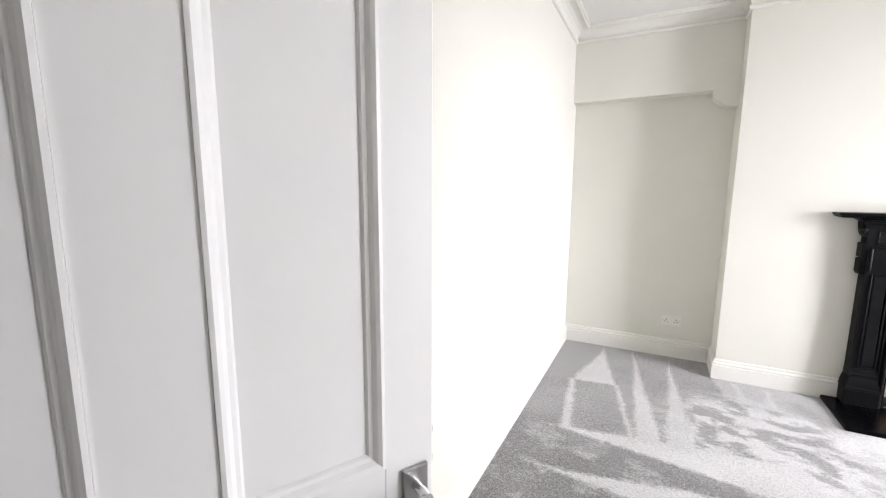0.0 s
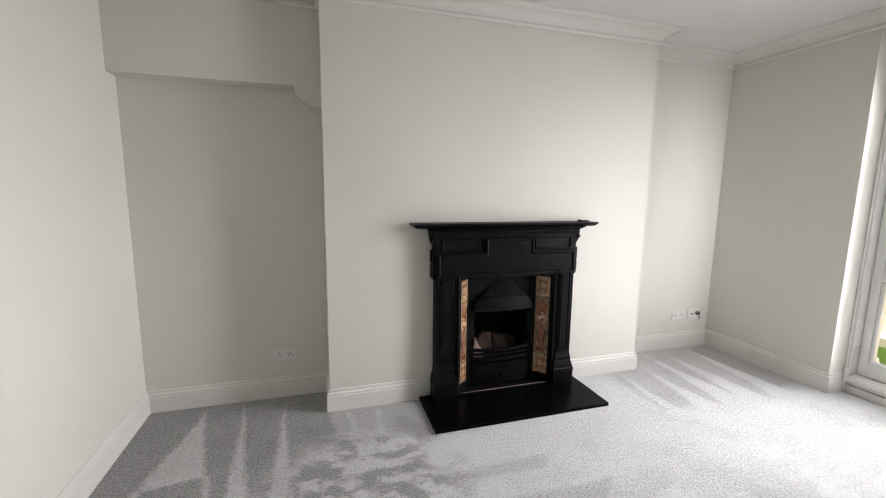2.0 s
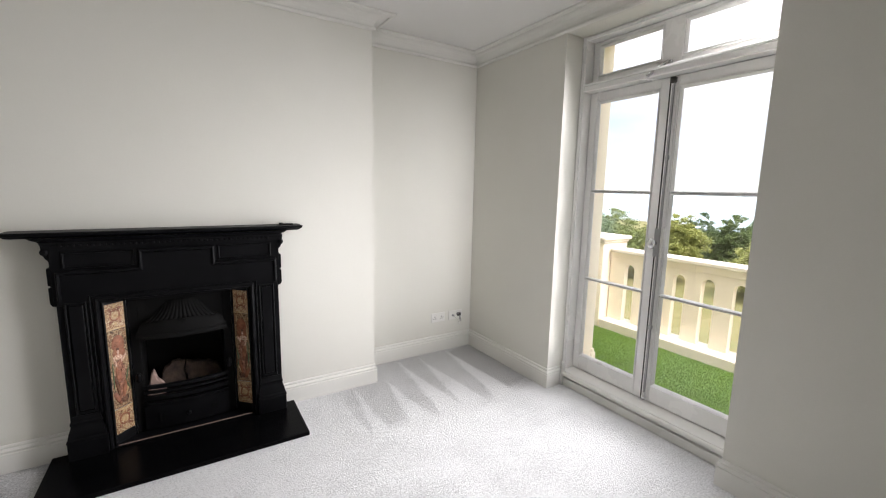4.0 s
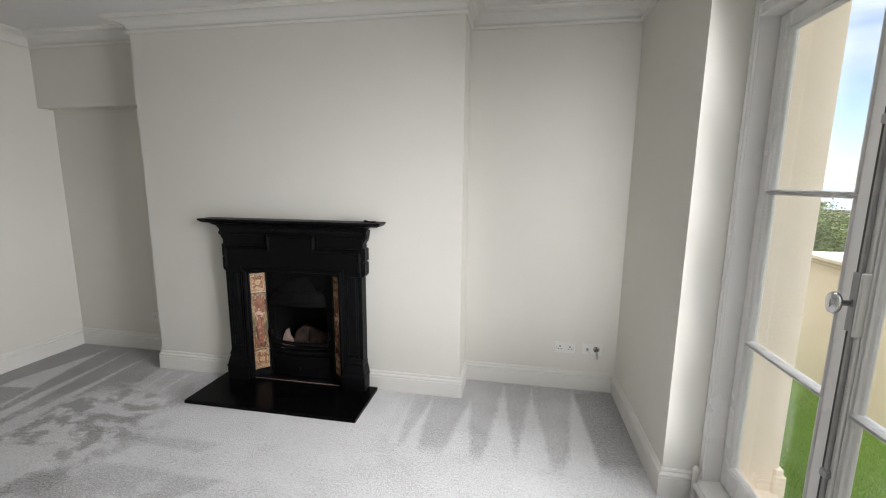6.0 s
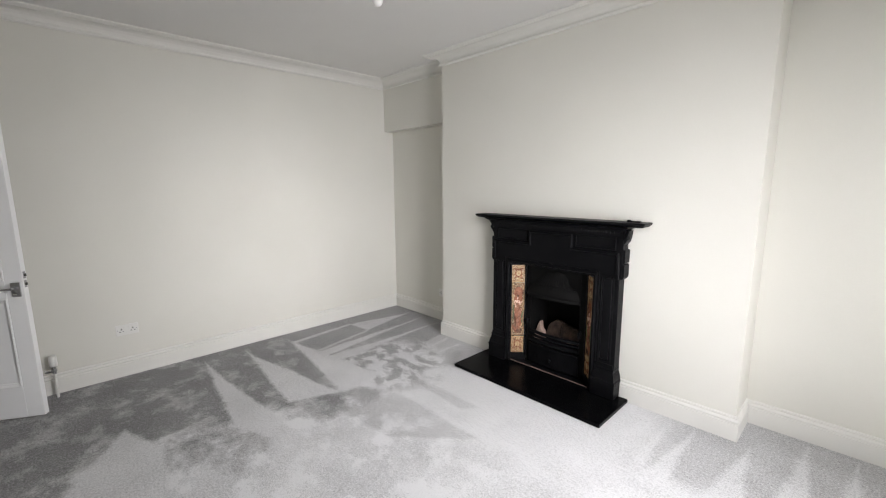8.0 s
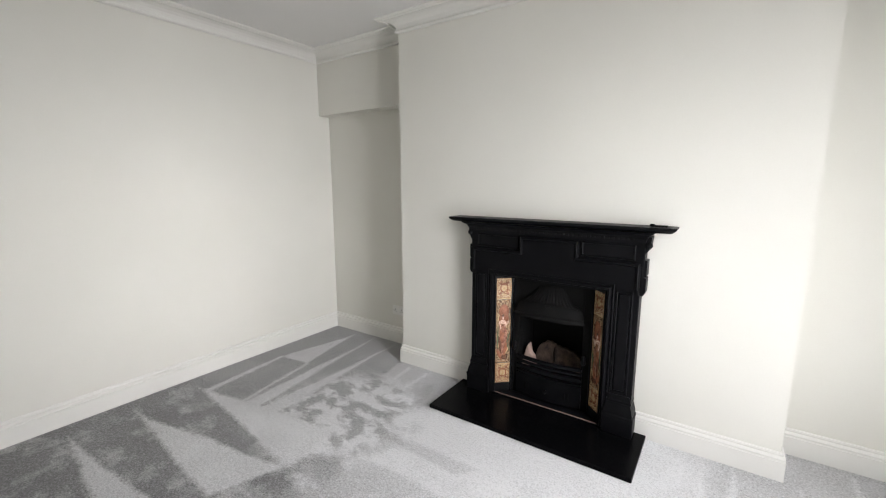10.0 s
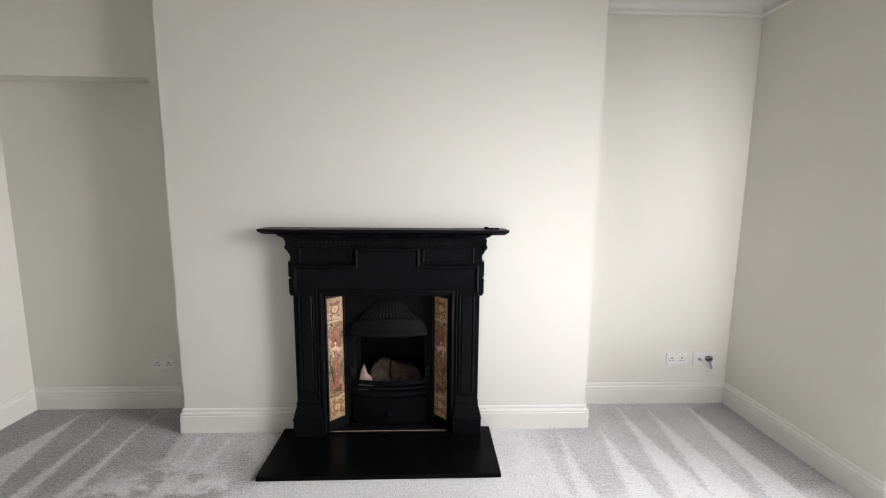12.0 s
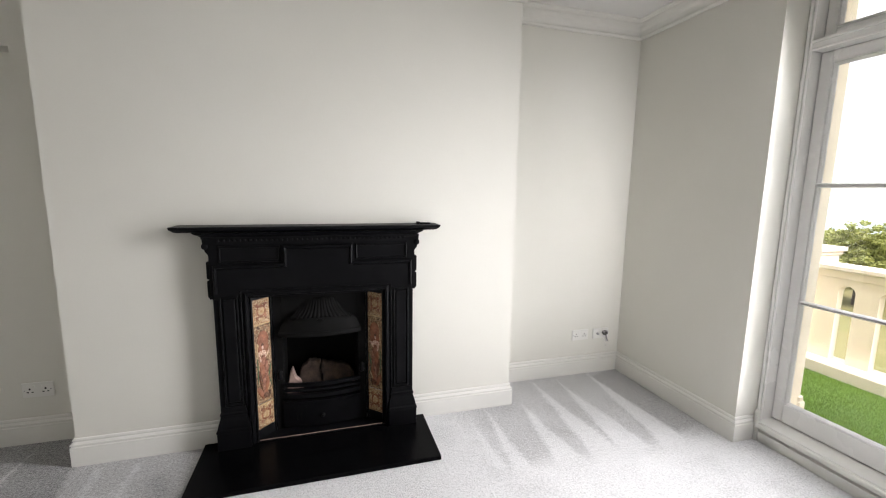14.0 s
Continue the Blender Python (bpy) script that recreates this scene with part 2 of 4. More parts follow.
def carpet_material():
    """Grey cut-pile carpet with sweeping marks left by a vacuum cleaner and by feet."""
    m, n, l, p = tree_of("grey_cut_pile_carpet")
    nt = m.node_tree
    co = n.new("ShaderNodeTexCoord").outputs["Object"]
    warp = n.new("ShaderNodeTexNoise")
    warp.inputs["Scale"].default_value, warp.inputs["Detail"].default_value = 3.2, 3
    l.new(co, warp.inputs["Vector"])
    off = n.new("ShaderNodeVectorMath")
    off.operation = "MULTIPLY_ADD"
    l.new(warp.outputs["Color"], off.inputs[0])
    off.inputs[1].default_value = (0.045, 0.045, 0.0)
    l.new(co, off.inputs[2])
    sep = n.new("ShaderNodeSeparateXYZ")
    l.new(off.outputs[0], sep.inputs[0])
    x, y = sums(nt, "SUBTRACT", sep.outputs[0], 0.022), sums(nt, "SUBTRACT", sep.outputs[1], 0.022)

    flat = n.new("ShaderNodeCombineXYZ")
    l.new(x, flat.inputs[0])
    l.new(y, flat.inputs[1])
    wander = sums(nt, "MULTIPLY", sums(nt, "SUBTRACT", noise_of(nt, 26, 4, 0.6, co), 0.5), 0.045)
    cloudy = stretch(nt, noise_of(nt, 2.6, 4, 0.6, co), 0.36, 0.64)

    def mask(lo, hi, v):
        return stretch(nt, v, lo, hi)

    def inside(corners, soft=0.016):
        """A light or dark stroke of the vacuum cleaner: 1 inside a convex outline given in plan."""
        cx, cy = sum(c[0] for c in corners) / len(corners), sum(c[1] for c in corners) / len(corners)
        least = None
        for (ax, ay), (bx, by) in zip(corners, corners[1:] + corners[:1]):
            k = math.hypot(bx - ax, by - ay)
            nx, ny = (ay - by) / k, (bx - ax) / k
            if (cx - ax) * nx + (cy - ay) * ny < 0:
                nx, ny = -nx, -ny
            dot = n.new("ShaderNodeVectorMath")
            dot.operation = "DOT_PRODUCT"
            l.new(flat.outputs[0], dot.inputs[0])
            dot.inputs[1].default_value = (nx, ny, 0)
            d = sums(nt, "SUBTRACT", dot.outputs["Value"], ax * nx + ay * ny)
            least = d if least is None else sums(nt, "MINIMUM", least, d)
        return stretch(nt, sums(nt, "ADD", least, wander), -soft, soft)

    def blend(f, a, b):
        mx = n.new("ShaderNodeMix")
        l.new(f, mx.inputs[0])
        for i, v in ((2, a), (3, b)):
            if isinstance(v, (int, float)):
                mx.inputs[i].default_value = v
            else:
                l.new(v, mx.inputs[i])
        return mx.outputs[0]

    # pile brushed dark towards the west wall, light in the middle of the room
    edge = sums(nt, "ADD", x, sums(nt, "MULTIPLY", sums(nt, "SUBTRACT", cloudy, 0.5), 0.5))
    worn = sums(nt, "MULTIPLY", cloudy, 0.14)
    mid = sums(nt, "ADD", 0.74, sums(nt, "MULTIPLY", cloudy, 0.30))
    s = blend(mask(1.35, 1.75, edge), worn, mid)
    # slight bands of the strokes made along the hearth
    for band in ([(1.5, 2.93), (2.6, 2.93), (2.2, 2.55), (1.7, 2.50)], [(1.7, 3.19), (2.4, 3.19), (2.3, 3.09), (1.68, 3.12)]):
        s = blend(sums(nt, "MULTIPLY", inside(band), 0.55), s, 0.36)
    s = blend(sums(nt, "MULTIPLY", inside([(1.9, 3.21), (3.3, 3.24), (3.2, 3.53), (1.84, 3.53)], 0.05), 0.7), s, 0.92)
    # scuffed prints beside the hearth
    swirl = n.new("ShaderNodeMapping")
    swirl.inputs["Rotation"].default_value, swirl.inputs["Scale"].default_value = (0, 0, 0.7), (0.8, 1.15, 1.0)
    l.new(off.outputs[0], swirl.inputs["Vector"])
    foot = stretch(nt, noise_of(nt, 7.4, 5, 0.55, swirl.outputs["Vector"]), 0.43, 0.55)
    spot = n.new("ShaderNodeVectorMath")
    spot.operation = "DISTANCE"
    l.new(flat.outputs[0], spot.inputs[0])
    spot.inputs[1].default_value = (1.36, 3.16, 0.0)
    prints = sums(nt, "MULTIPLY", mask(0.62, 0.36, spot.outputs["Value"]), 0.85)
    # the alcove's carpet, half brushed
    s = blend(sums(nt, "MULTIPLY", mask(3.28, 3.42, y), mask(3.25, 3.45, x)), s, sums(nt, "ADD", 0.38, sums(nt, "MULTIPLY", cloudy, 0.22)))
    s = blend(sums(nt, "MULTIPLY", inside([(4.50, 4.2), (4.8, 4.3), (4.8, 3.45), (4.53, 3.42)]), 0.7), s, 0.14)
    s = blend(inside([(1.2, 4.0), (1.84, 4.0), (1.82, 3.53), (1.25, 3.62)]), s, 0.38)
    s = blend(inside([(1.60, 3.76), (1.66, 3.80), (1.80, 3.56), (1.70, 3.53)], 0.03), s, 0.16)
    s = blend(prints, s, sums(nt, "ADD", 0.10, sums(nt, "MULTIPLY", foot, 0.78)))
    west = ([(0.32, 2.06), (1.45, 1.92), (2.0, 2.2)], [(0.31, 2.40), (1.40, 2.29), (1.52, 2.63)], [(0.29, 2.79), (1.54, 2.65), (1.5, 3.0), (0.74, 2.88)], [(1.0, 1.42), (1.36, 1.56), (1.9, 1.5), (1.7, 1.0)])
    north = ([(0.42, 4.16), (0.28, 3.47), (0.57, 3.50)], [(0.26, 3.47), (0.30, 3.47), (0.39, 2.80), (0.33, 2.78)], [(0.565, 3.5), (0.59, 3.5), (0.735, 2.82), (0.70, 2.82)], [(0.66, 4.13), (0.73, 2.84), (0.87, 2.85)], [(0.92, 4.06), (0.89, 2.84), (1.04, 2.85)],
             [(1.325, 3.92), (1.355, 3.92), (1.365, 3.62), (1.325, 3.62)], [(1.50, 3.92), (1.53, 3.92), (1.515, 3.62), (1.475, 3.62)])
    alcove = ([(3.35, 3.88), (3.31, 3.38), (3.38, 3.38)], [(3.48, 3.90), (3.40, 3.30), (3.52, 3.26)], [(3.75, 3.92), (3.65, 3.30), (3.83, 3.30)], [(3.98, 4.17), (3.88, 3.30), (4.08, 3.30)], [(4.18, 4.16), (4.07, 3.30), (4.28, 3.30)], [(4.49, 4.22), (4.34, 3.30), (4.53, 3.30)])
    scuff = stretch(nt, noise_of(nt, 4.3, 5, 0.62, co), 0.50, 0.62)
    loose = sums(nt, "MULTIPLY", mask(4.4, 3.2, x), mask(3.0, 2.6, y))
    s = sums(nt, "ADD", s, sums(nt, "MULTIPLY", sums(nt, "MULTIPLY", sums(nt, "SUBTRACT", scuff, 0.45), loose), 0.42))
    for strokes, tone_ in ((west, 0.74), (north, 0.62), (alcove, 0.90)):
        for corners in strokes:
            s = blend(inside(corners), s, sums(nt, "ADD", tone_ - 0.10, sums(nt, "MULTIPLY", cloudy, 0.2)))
    fleck = noise_of(nt, 120, 4, 0.8, co)
    clump = noise_of(nt, 52, 5, 0.7, co)
    tone = sums(nt, "ADD", sums(nt, "MULTIPLY", s, 0.78), sums(nt, "MULTIPLY", clump, 0.32))
    tone = sums(nt, "ADD", tone, sums(nt, "MULTIPLY", sums(nt, "SUBTRACT", fleck, 0.5), 2.2))
    tone = sums(nt, "ADD", tone, sums(nt, "MULTIPLY_ADD", sums(nt, "SUBTRACT", clump, 0.5), 0.5, 0.045))
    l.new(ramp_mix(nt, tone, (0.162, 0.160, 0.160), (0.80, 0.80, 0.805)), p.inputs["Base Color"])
    p.inputs["Roughness"].default_value = 0.95
    p.inputs["Specular IOR Level"].default_value = 0.08
    p.inputs["Sheen Weight"].default_value = 0.25
    p.inputs["Sheen Roughness"].default_value = 0.5
    bn = n.new("ShaderNodeBump")
    bn.inputs["Strength"].default_value, bn.inputs["Distance"].default_value = 0.8, 0.013
    l.new(sums(nt, "ADD", sums(nt, "ADD", fleck, clump), sums(nt, "MULTIPLY", s, 0.3)), bn.inputs["Height"])
    l.new(bn.outputs["Normal"], p.inputs["Normal"])
    return m


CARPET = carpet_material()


def tile_material(name, deep, tan, line, fine):
    """Glazed tile with a mottled brown, rust and cream relief of leaves and scrolls."""
    m, n, l, p = tree_of(name)
    nt = m.node_tree
    co = n.new("ShaderNodeTexCoord").outputs["Object"]
    v = n.new("ShaderNodeTexVoronoi")
    v.feature = "DISTANCE_TO_EDGE"
    v.inputs["Scale"].default_value = fine
    wob = n.new("ShaderNodeTexNoise")
    wob.inputs["Scale"].default_value = 30
    l.new(co, wob.inputs["Vector"])
    mad = n.new("ShaderNodeVectorMath")
    mad.operation = "MULTIPLY_ADD"
    l.new(wob.outputs["Color"], mad.inputs[0])
    mad.inputs[1].default_value = (0.03, 0.03, 0.03)
    l.new(co, mad.inputs[2])
    l.new(mad.outputs[0], v.inputs["Vector"])
    a = stretch(nt, noise_of(nt, 34, 6, 0.7, co), 0.36, 0.64)
    b = ramp_mix(nt, a, deep, tan)
    c = n.new("ShaderNodeMix")
    c.data_type = "RGBA"
    l.new(stretch(nt, v.outputs["Distance"], 0.09, 0.03), c.inputs[0])
    l.new(b, c.inputs[6])
    c.inputs[7].default_value = (*line, 1)
    l.new(c.outputs[2], p.inputs["Base Color"])
    p.inputs["Roughness"].default_value = 0.2
    bn = n.new("ShaderNodeBump")
    bn.inputs["Strength"].default_value, bn.inputs["Distance"].default_value = 0.35, 0.01
    l.new(a, bn.inputs["Height"])
    l.new(bn.outputs["Normal"], p.inputs["Normal"])
    return m


TILE = tile_material("brown_and_cream_glazed_tile", (0.11, 0.045, 0.022), (0.36, 0.19, 0.09), (0.56, 0.43, 0.25), 78)
TILE_LONG = tile_material("olive_and_umber_glazed_tile", (0.045, 0.030, 0.018), (0.25, 0.13, 0.065), (0.40, 0.28, 0.15), 64)
TILE_CREAM = plain("cream_and_ochre_glaze", (0.56, 0.41, 0.22), (0.30, 0.16, 0.07), rough=0.2, big=60, fine=160, bump=0.2)
TILE_RUST = tile_material("rust_glaze", (0.13, 0.042, 0.022), (0.33, 0.125, 0.065), (0.22, 0.10, 0.05), 95)
TILE_DARK = tile_material("umber_glaze", (0.035, 0.016, 0.011), (0.13, 0.05, 0.028), (0.19, 0.10, 0.05), 110)
TILE_ROSE = tile_material("rose_brown_glaze", (0.16, 0.06, 0.035), (0.42, 0.20, 0.12), (0.12, 0.05, 0.03), 85)
TILE_PINK = tile_material("pale_pink_glaze", (0.48, 0.29, 0.20), (0.72, 0.50, 0.36), (0.28, 0.12, 0.07), 60)
TILE_GREEN = plain("bottle_green_glaze", (0.10, 0.14, 0.06), (0.06, 0.09, 0.05), rough=0.2, big=40, fine=150, bump=0.2)


# ---- mesh helpers ----
def part(name, bm, mat, parent=None, label="", smooth=False):
    """Links a bmesh as one mesh object, under a parent where given."""
    me = bpy.data.meshes.new(name)
    bmesh.ops.recalc_face_normals(bm, faces=bm.faces)
    if smooth:
        for f in bm.faces:
            f.smooth = True
    bm.to_mesh(me)
    bm.free()
    me.materials.append(mat)
    ob = new(name, me)
    if parent is not None:
        ob.parent = parent
    if label:
        ob["label"] = label
    return ob


def boxes(*spans, bevel=0.0, seg=1):
    """A bmesh of boxes, each x0, x1, y0, y1, z0, z1."""
    bm = bmesh.new()
    for x0, x1, y0, y1, z0, z1 in spans:
        bmesh.ops.create_cube(bm, size=1.0, matrix=Matrix.Translation(((x0 + x1) / 2, (y0 + y1) / 2, (z0 + z1) / 2)) @ Matrix.Diagonal((abs(x1 - x0), abs(y1 - y0), abs(z1 - z0), 1)))
    if bevel:
        bmesh.ops.bevel(bm, geom=bm.edges[:], offset=bevel, segments=seg, profile=0.5, affect="EDGES")
    return bm


def prism(points, axis, a, b, bevel=0.0):
    """A polygon pulled along an axis from a to b. Points are the two other coordinates in x, y, z order."""
    bm = bmesh.new()
    def at(p, w):
        q = list(p)
        q.insert("xyz".index(axis), w)
        return bm.verts.new(q)
    lo, hi = [at(p, a) for p in points], [at(p, b) for p in points]
    k = len(points)
    bm.faces.new(lo)
    bm.faces.new(hi[::-1])
    for i in range(k):
        bm.faces.new((lo[i], lo[(i + 1) % k], hi[(i + 1) % k], hi[i]))
    if bevel:
        bmesh.ops.recalc_face_normals(bm, faces=bm.faces)
        bmesh.ops.bevel(bm, geom=bm.edges[:], offset=bevel, segments=1, affect="EDGES")
    return bm


def sweep(profile, path, closed=False):
    """A moulding: profile of (depth, height) swept along a plan path with mitred corners, the depth to the right of the way."""
    bm = bmesh.new()
    k = len(path)
    rings = []
    for i, p in enumerate(path):
        p = Vector(p)
        d0 = (p - Vector(path[i - 1])).normalized() if closed or i > 0 else None
        d1 = (Vector(path[(i + 1) % k]) - p).normalized() if closed or i < k - 1 else None
        n0 = Vector((d0.y, -d0.x)) if d0 else Vector((d1.y, -d1.x))
        n1 = Vector((d1.y, -d1.x)) if d1 else n0
        mit = (n0 + n1)
        mit = mit / max(1e-6, mit.dot(n0))
        rings.append([bm.verts.new((p.x + mit.x * d, p.y + mit.y * d, z)) for d, z in profile])
    n = len(profile)
    for i in range(k if closed else k - 1):
        a, b = rings[i], rings[(i + 1) % k]
        for j in range(n):
            bm.faces.new((a[j], a[(j + 1) % n], b[(j + 1) % n], b[j]))
    if not closed:
        bm.faces.new(rings[0])
        bm.faces.new(rings[-1][::-1])
    return bm


def rod(a, b, r, seg=14, r2=None, bm=None):
    bm = bm or bmesh.new()
    a, b = Vector(a), Vector(b)
    d = b - a
    bmesh.ops.create_cone(bm, cap_ends=True, segments=seg, radius1=r, radius2=r if r2 is None else r2, depth=d.length, matrix=Matrix.Translation((a + b) / 2) @ d.to_track_quat("Z", "Y").to_matrix().to_4x4())
    return bm


def lathe(profile, centre, axis="z", seg=24):
    """A turned shape from (radius, height) pairs."""
    bm = bmesh.new()
    m = {"z": Matrix(), "x": Matrix.Rotation(radians(90), 4, "Y"), "y": Matrix.Rotation(radians(-90), 4, "X")}[axis]
    rings = []
    for r, h in profile:
        rings.append([bm.verts.new(Vector(centre) + m @ Vector((r * math.cos(t), r * math.sin(t), h))) for t in (2 * math.pi * i / seg for i in range(seg))])
    for a, b in zip(rings, rings[1:]):
        for i in range(seg):
            bm.faces.new((a[i], a[(i + 1) % seg], b[(i + 1) % seg], b[i]))
    bm.faces.new(rings[0])
    bm.faces.new(rings[-1][::-1])
    return bm


def empty(name, at=(0, 0, 0), **tags):
    ob = new(name)
    ob.location = at
    ob.empty_display_size = 0.1
    return tagged(ob, **tags)


def structure(name, bm, mat, label, category, smooth=False):
    return tagged(part(name, bm, mat, smooth=smooth), label, category, kind="structure")


# ---- the room ----
XL, XR, YB, YS = 0.06, 4.785, 4.285, 0.33
CX0, CX1, CY = 1.21, 3.668, 3.99
ZC, ZK = 2.665, 2.568
WY0, WY1, WZ = 2.03, 3.255, 2.567
OUT = 5.28

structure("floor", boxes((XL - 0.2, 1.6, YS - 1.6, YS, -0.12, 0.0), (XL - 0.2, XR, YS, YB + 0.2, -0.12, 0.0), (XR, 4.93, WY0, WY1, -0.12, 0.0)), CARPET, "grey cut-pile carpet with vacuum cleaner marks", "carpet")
structure("ceiling", boxes((XL - 0.2, OUT, YS - 1.6, YB + 0.3, ZC, ZC + 0.2)), CEIL, "plain white painted plaster ceiling", "ceiling")
structure("wall_west", boxes((XL - 0.2, XL, YS - 1.6, YB + 0.3, 0, ZC)), WALL, "plain off-white painted plaster wall", "wall")
structure("wall_north", boxes((XL, OUT, YB, YB + 0.3, 0, ZC)), WALL, "off-white painted plaster wall behind the alcoves", "wall")
structure("wall_south", boxes((0.86, XR, YS - 0.12, YS, 0, ZC), (XL, 0.86, YS - 0.12, YS, 2.03, ZC)), WALL, "off-white painted wall with a doorway", "wall")
structure("wall_hall", boxes((XL, 1.6, YS - 1.6, YS - 1.45, 0, ZC), (1.45, 1.6, YS - 1.45, YS - 0.12, 0, ZC)), WALL, "plain off-white painted hall walls", "wall")
structure("wall_east", boxes((XR, 5.08, YS - 0.12, WY0, 0, ZC), (XR, 5.08, WY1, YB, 0, ZC), (XR, 5.08, WY0, WY1, WZ, ZC)), WALL, "off-white wall with a deep window reveal", "wall")
structure("chimney_breast", prism([(CX0, 0), (2.06, 0), (2.06, 0.9), (2.82, 0.9), (2.82, 0), (CX1, 0), (CX1, ZC), (CX0, ZC)], "y", CY, YB), WALL, "off-white painted plaster chimney breast", "wall")
structure("bulkhead", prism([(XL, ZC), (XL, 2.105), (1.046, 2.108), (1.052, 2.06), (1.075, 2.035), (1.115, 2.005), (1.15, 1.99), (CX0, 1.985), (CX0, ZC)], "y", 4.165, YB), WALL, "boxed-in beam across the alcove with a small corbel", "beam")

# cornice all round, with a cove between two beads
corn = [(0.0, ZK), (0.012, ZK), (0.020, ZK + 0.006), (0.022, ZK + 0.014), (0.018, ZK + 0.022), (0.010, ZK + 0.025), (0.012, ZK + 0.036), (0.020, ZK + 0.052), (0.036, ZK + 0.068), (0.058, ZK + 0.078),
        (0.080, ZK + 0.081), (0.090, ZK + 0.081), (0.092, ZK + 0.075), (0.104, ZK + 0.074), (0.110, ZK + 0.080), (0.120, ZK + 0.082), (0.126, ZK + 0.088), (0.126, ZC), (0.0, ZC)]
loop = [(XL, YS), (XL, 4.165), (CX0, 4.165), (CX0, CY), (CX1, CY), (CX1, YB), (XR, YB), (XR, YS)]
structure("cornice", sweep(corn, loop, True), GLOSSW, "white moulded plaster cornice round the ceiling", "cornice")

# skirting boards
SK = [(0, 0), (0.020, 0), (0.020, 0.103), (0.015, 0.107), (0.015, 0.111), (0.0195, 0.114), (0.0195, 0.120), (0.013, 0.127), (0.008, 0.130), (0.008, 0.135), (0.011, 0.139), (0.007, 0.147), (0, 0.149)]


def baseboard(path):
    structure("baseboard", sweep(SK, path), GLOSSW, "white moulded skirting board along the wall", "skirting board")


baseboard([(XL, YS + 0.02), (XL, YB), (CX0, YB), (CX0, CY), (1.905, CY)])
baseboard([(2.975, CY), (CX1, CY), (CX1, YB), (XR, YB), (XR, WY1), (4.925, WY1)])
baseboard([(4.925, WY0), (XR, WY0), (XR, YS), (0.90, YS)])

# ---- french window ----
FX0, FX1 = 4.958, 5.0780
GX = 5.0540


def bead_frame(x, y0, y1, z0, z1, w, d, low=None, high=None):
    """A stepped bead round an opening, seen from the room: w wide (low, high: at its foot and head), d deep."""
    bm = bmesh.new()
    rings = []
    for f, h in ((0.0, d), (0.0, 0.0), (0.05, -0.007), (0.12, -0.009), (0.24, -0.009), (0.31, -0.006), (0.34, 0.006), (0.42, 0.006), (0.46, -0.001), (0.54, -0.003), (0.64, -0.001), (0.70, 0.006), (0.78, 0.008), (0.94, 0.013), (1.0, d)):
        k, a, b = f * w, f * (low or w), f * (high or w)
        rings.append([bm.verts.new((x + h, *p)) for p in ((y0 + k, z0 + a), (y1 - k, z0 + a), (y1 - k, z1 - b), (y0 + k, z1 - b))])
    for s_, t_ in zip(rings, rings[1:] + rings[:1]):
        for i in range(4):
            j = (i + 1) % 4
            bm.faces.new((s_[i], s_[j], t_[j], t_[i]))
    return bm


def pane(parent, y0, y1, z0, z1):
    bm = boxes((GX - 0.002, GX + 0.002, y0, y1, z0, z1))
    ob = part("pane", bm, GLASS, parent)
    ob.visible_shadow = False
    return ob


def staff(bm, x, y, z0, z1, r):
    rod((x, y, z0), (x, y, z1), r, 12, bm=bm)


win = empty("window_1", (5.0, 2.64, 0), label="tall white painted french window with two glazed leaves and a transom light", category="french window", kind="structure")


def wpart(name, bm, mat, parent=win, label="", smooth=False):
    """A part of the window, given in room coordinates."""
    base = parent.matrix_world.translation if parent is not win else win.location
    bmesh.ops.translate(bm, verts=bm.verts, vec=-Vector(base))
    return part(name, bm, mat, parent, label, smooth)


for y0, y1 in ((WY0, 2.060), (3.225, WY1)):
    bm = boxes((FX0, FX1, y0, y1, 0.116, WZ), bevel=0.002)
    ye = y1 - 0.004 if y1 < 2.5 else y0 + 0.004
    staff(bm, FX0 - 0.001, ye, 0.118, WZ - 0.002, 0.0075)
    staff(bm, FX0 - 0.004, (y0 if y1 < 2.5 else y1) + (0.009 if y1 < 2.5 else -0.009), 0.118, WZ - 0.002, 0.009)
    wpart("jamb", bm, FRAMEW)
wpart("head", boxes((FX0, FX1, 2.060, 3.225, 2.538, WZ), (FX0 - 0.008, FX0, 2.060, 3.225, 2.545, 2.556), bevel=0.002), FRAMEW)
wpart("transom_bar", boxes((FX0, FX1, 2.060, 3.225, 2.197, 2.250), (FX0 - 0.012, FX0, 2.060, 3.225, 2.234, 2.249), (FX0 - 0.006, FX0, 2.060, 3.225, 2.199, 2.208), bevel=0.002), FRAMEW)
sillprof = [(0, 0), (0, 0.052), (-0.005, 0.055), (-0.005, 0.061), (0.006, 0.063), (0.016, 0.066), (0.016, 0.077), (-0.010, 0.080), (-0.015, 0.087), (-0.015, 0.101), (-0.010, 0.110), (-0.002, 0.113), (-0.002, 0.118), (0.02, 0.121), (0.145, 0.131), (0.145, 0)]
wpart("window_sill", prism([(4.93 + a, z) for a, z in sillprof], "y", WY0 + 0.001, WY1 - 0.001), GLOSSW, label="white moulded threshold board")


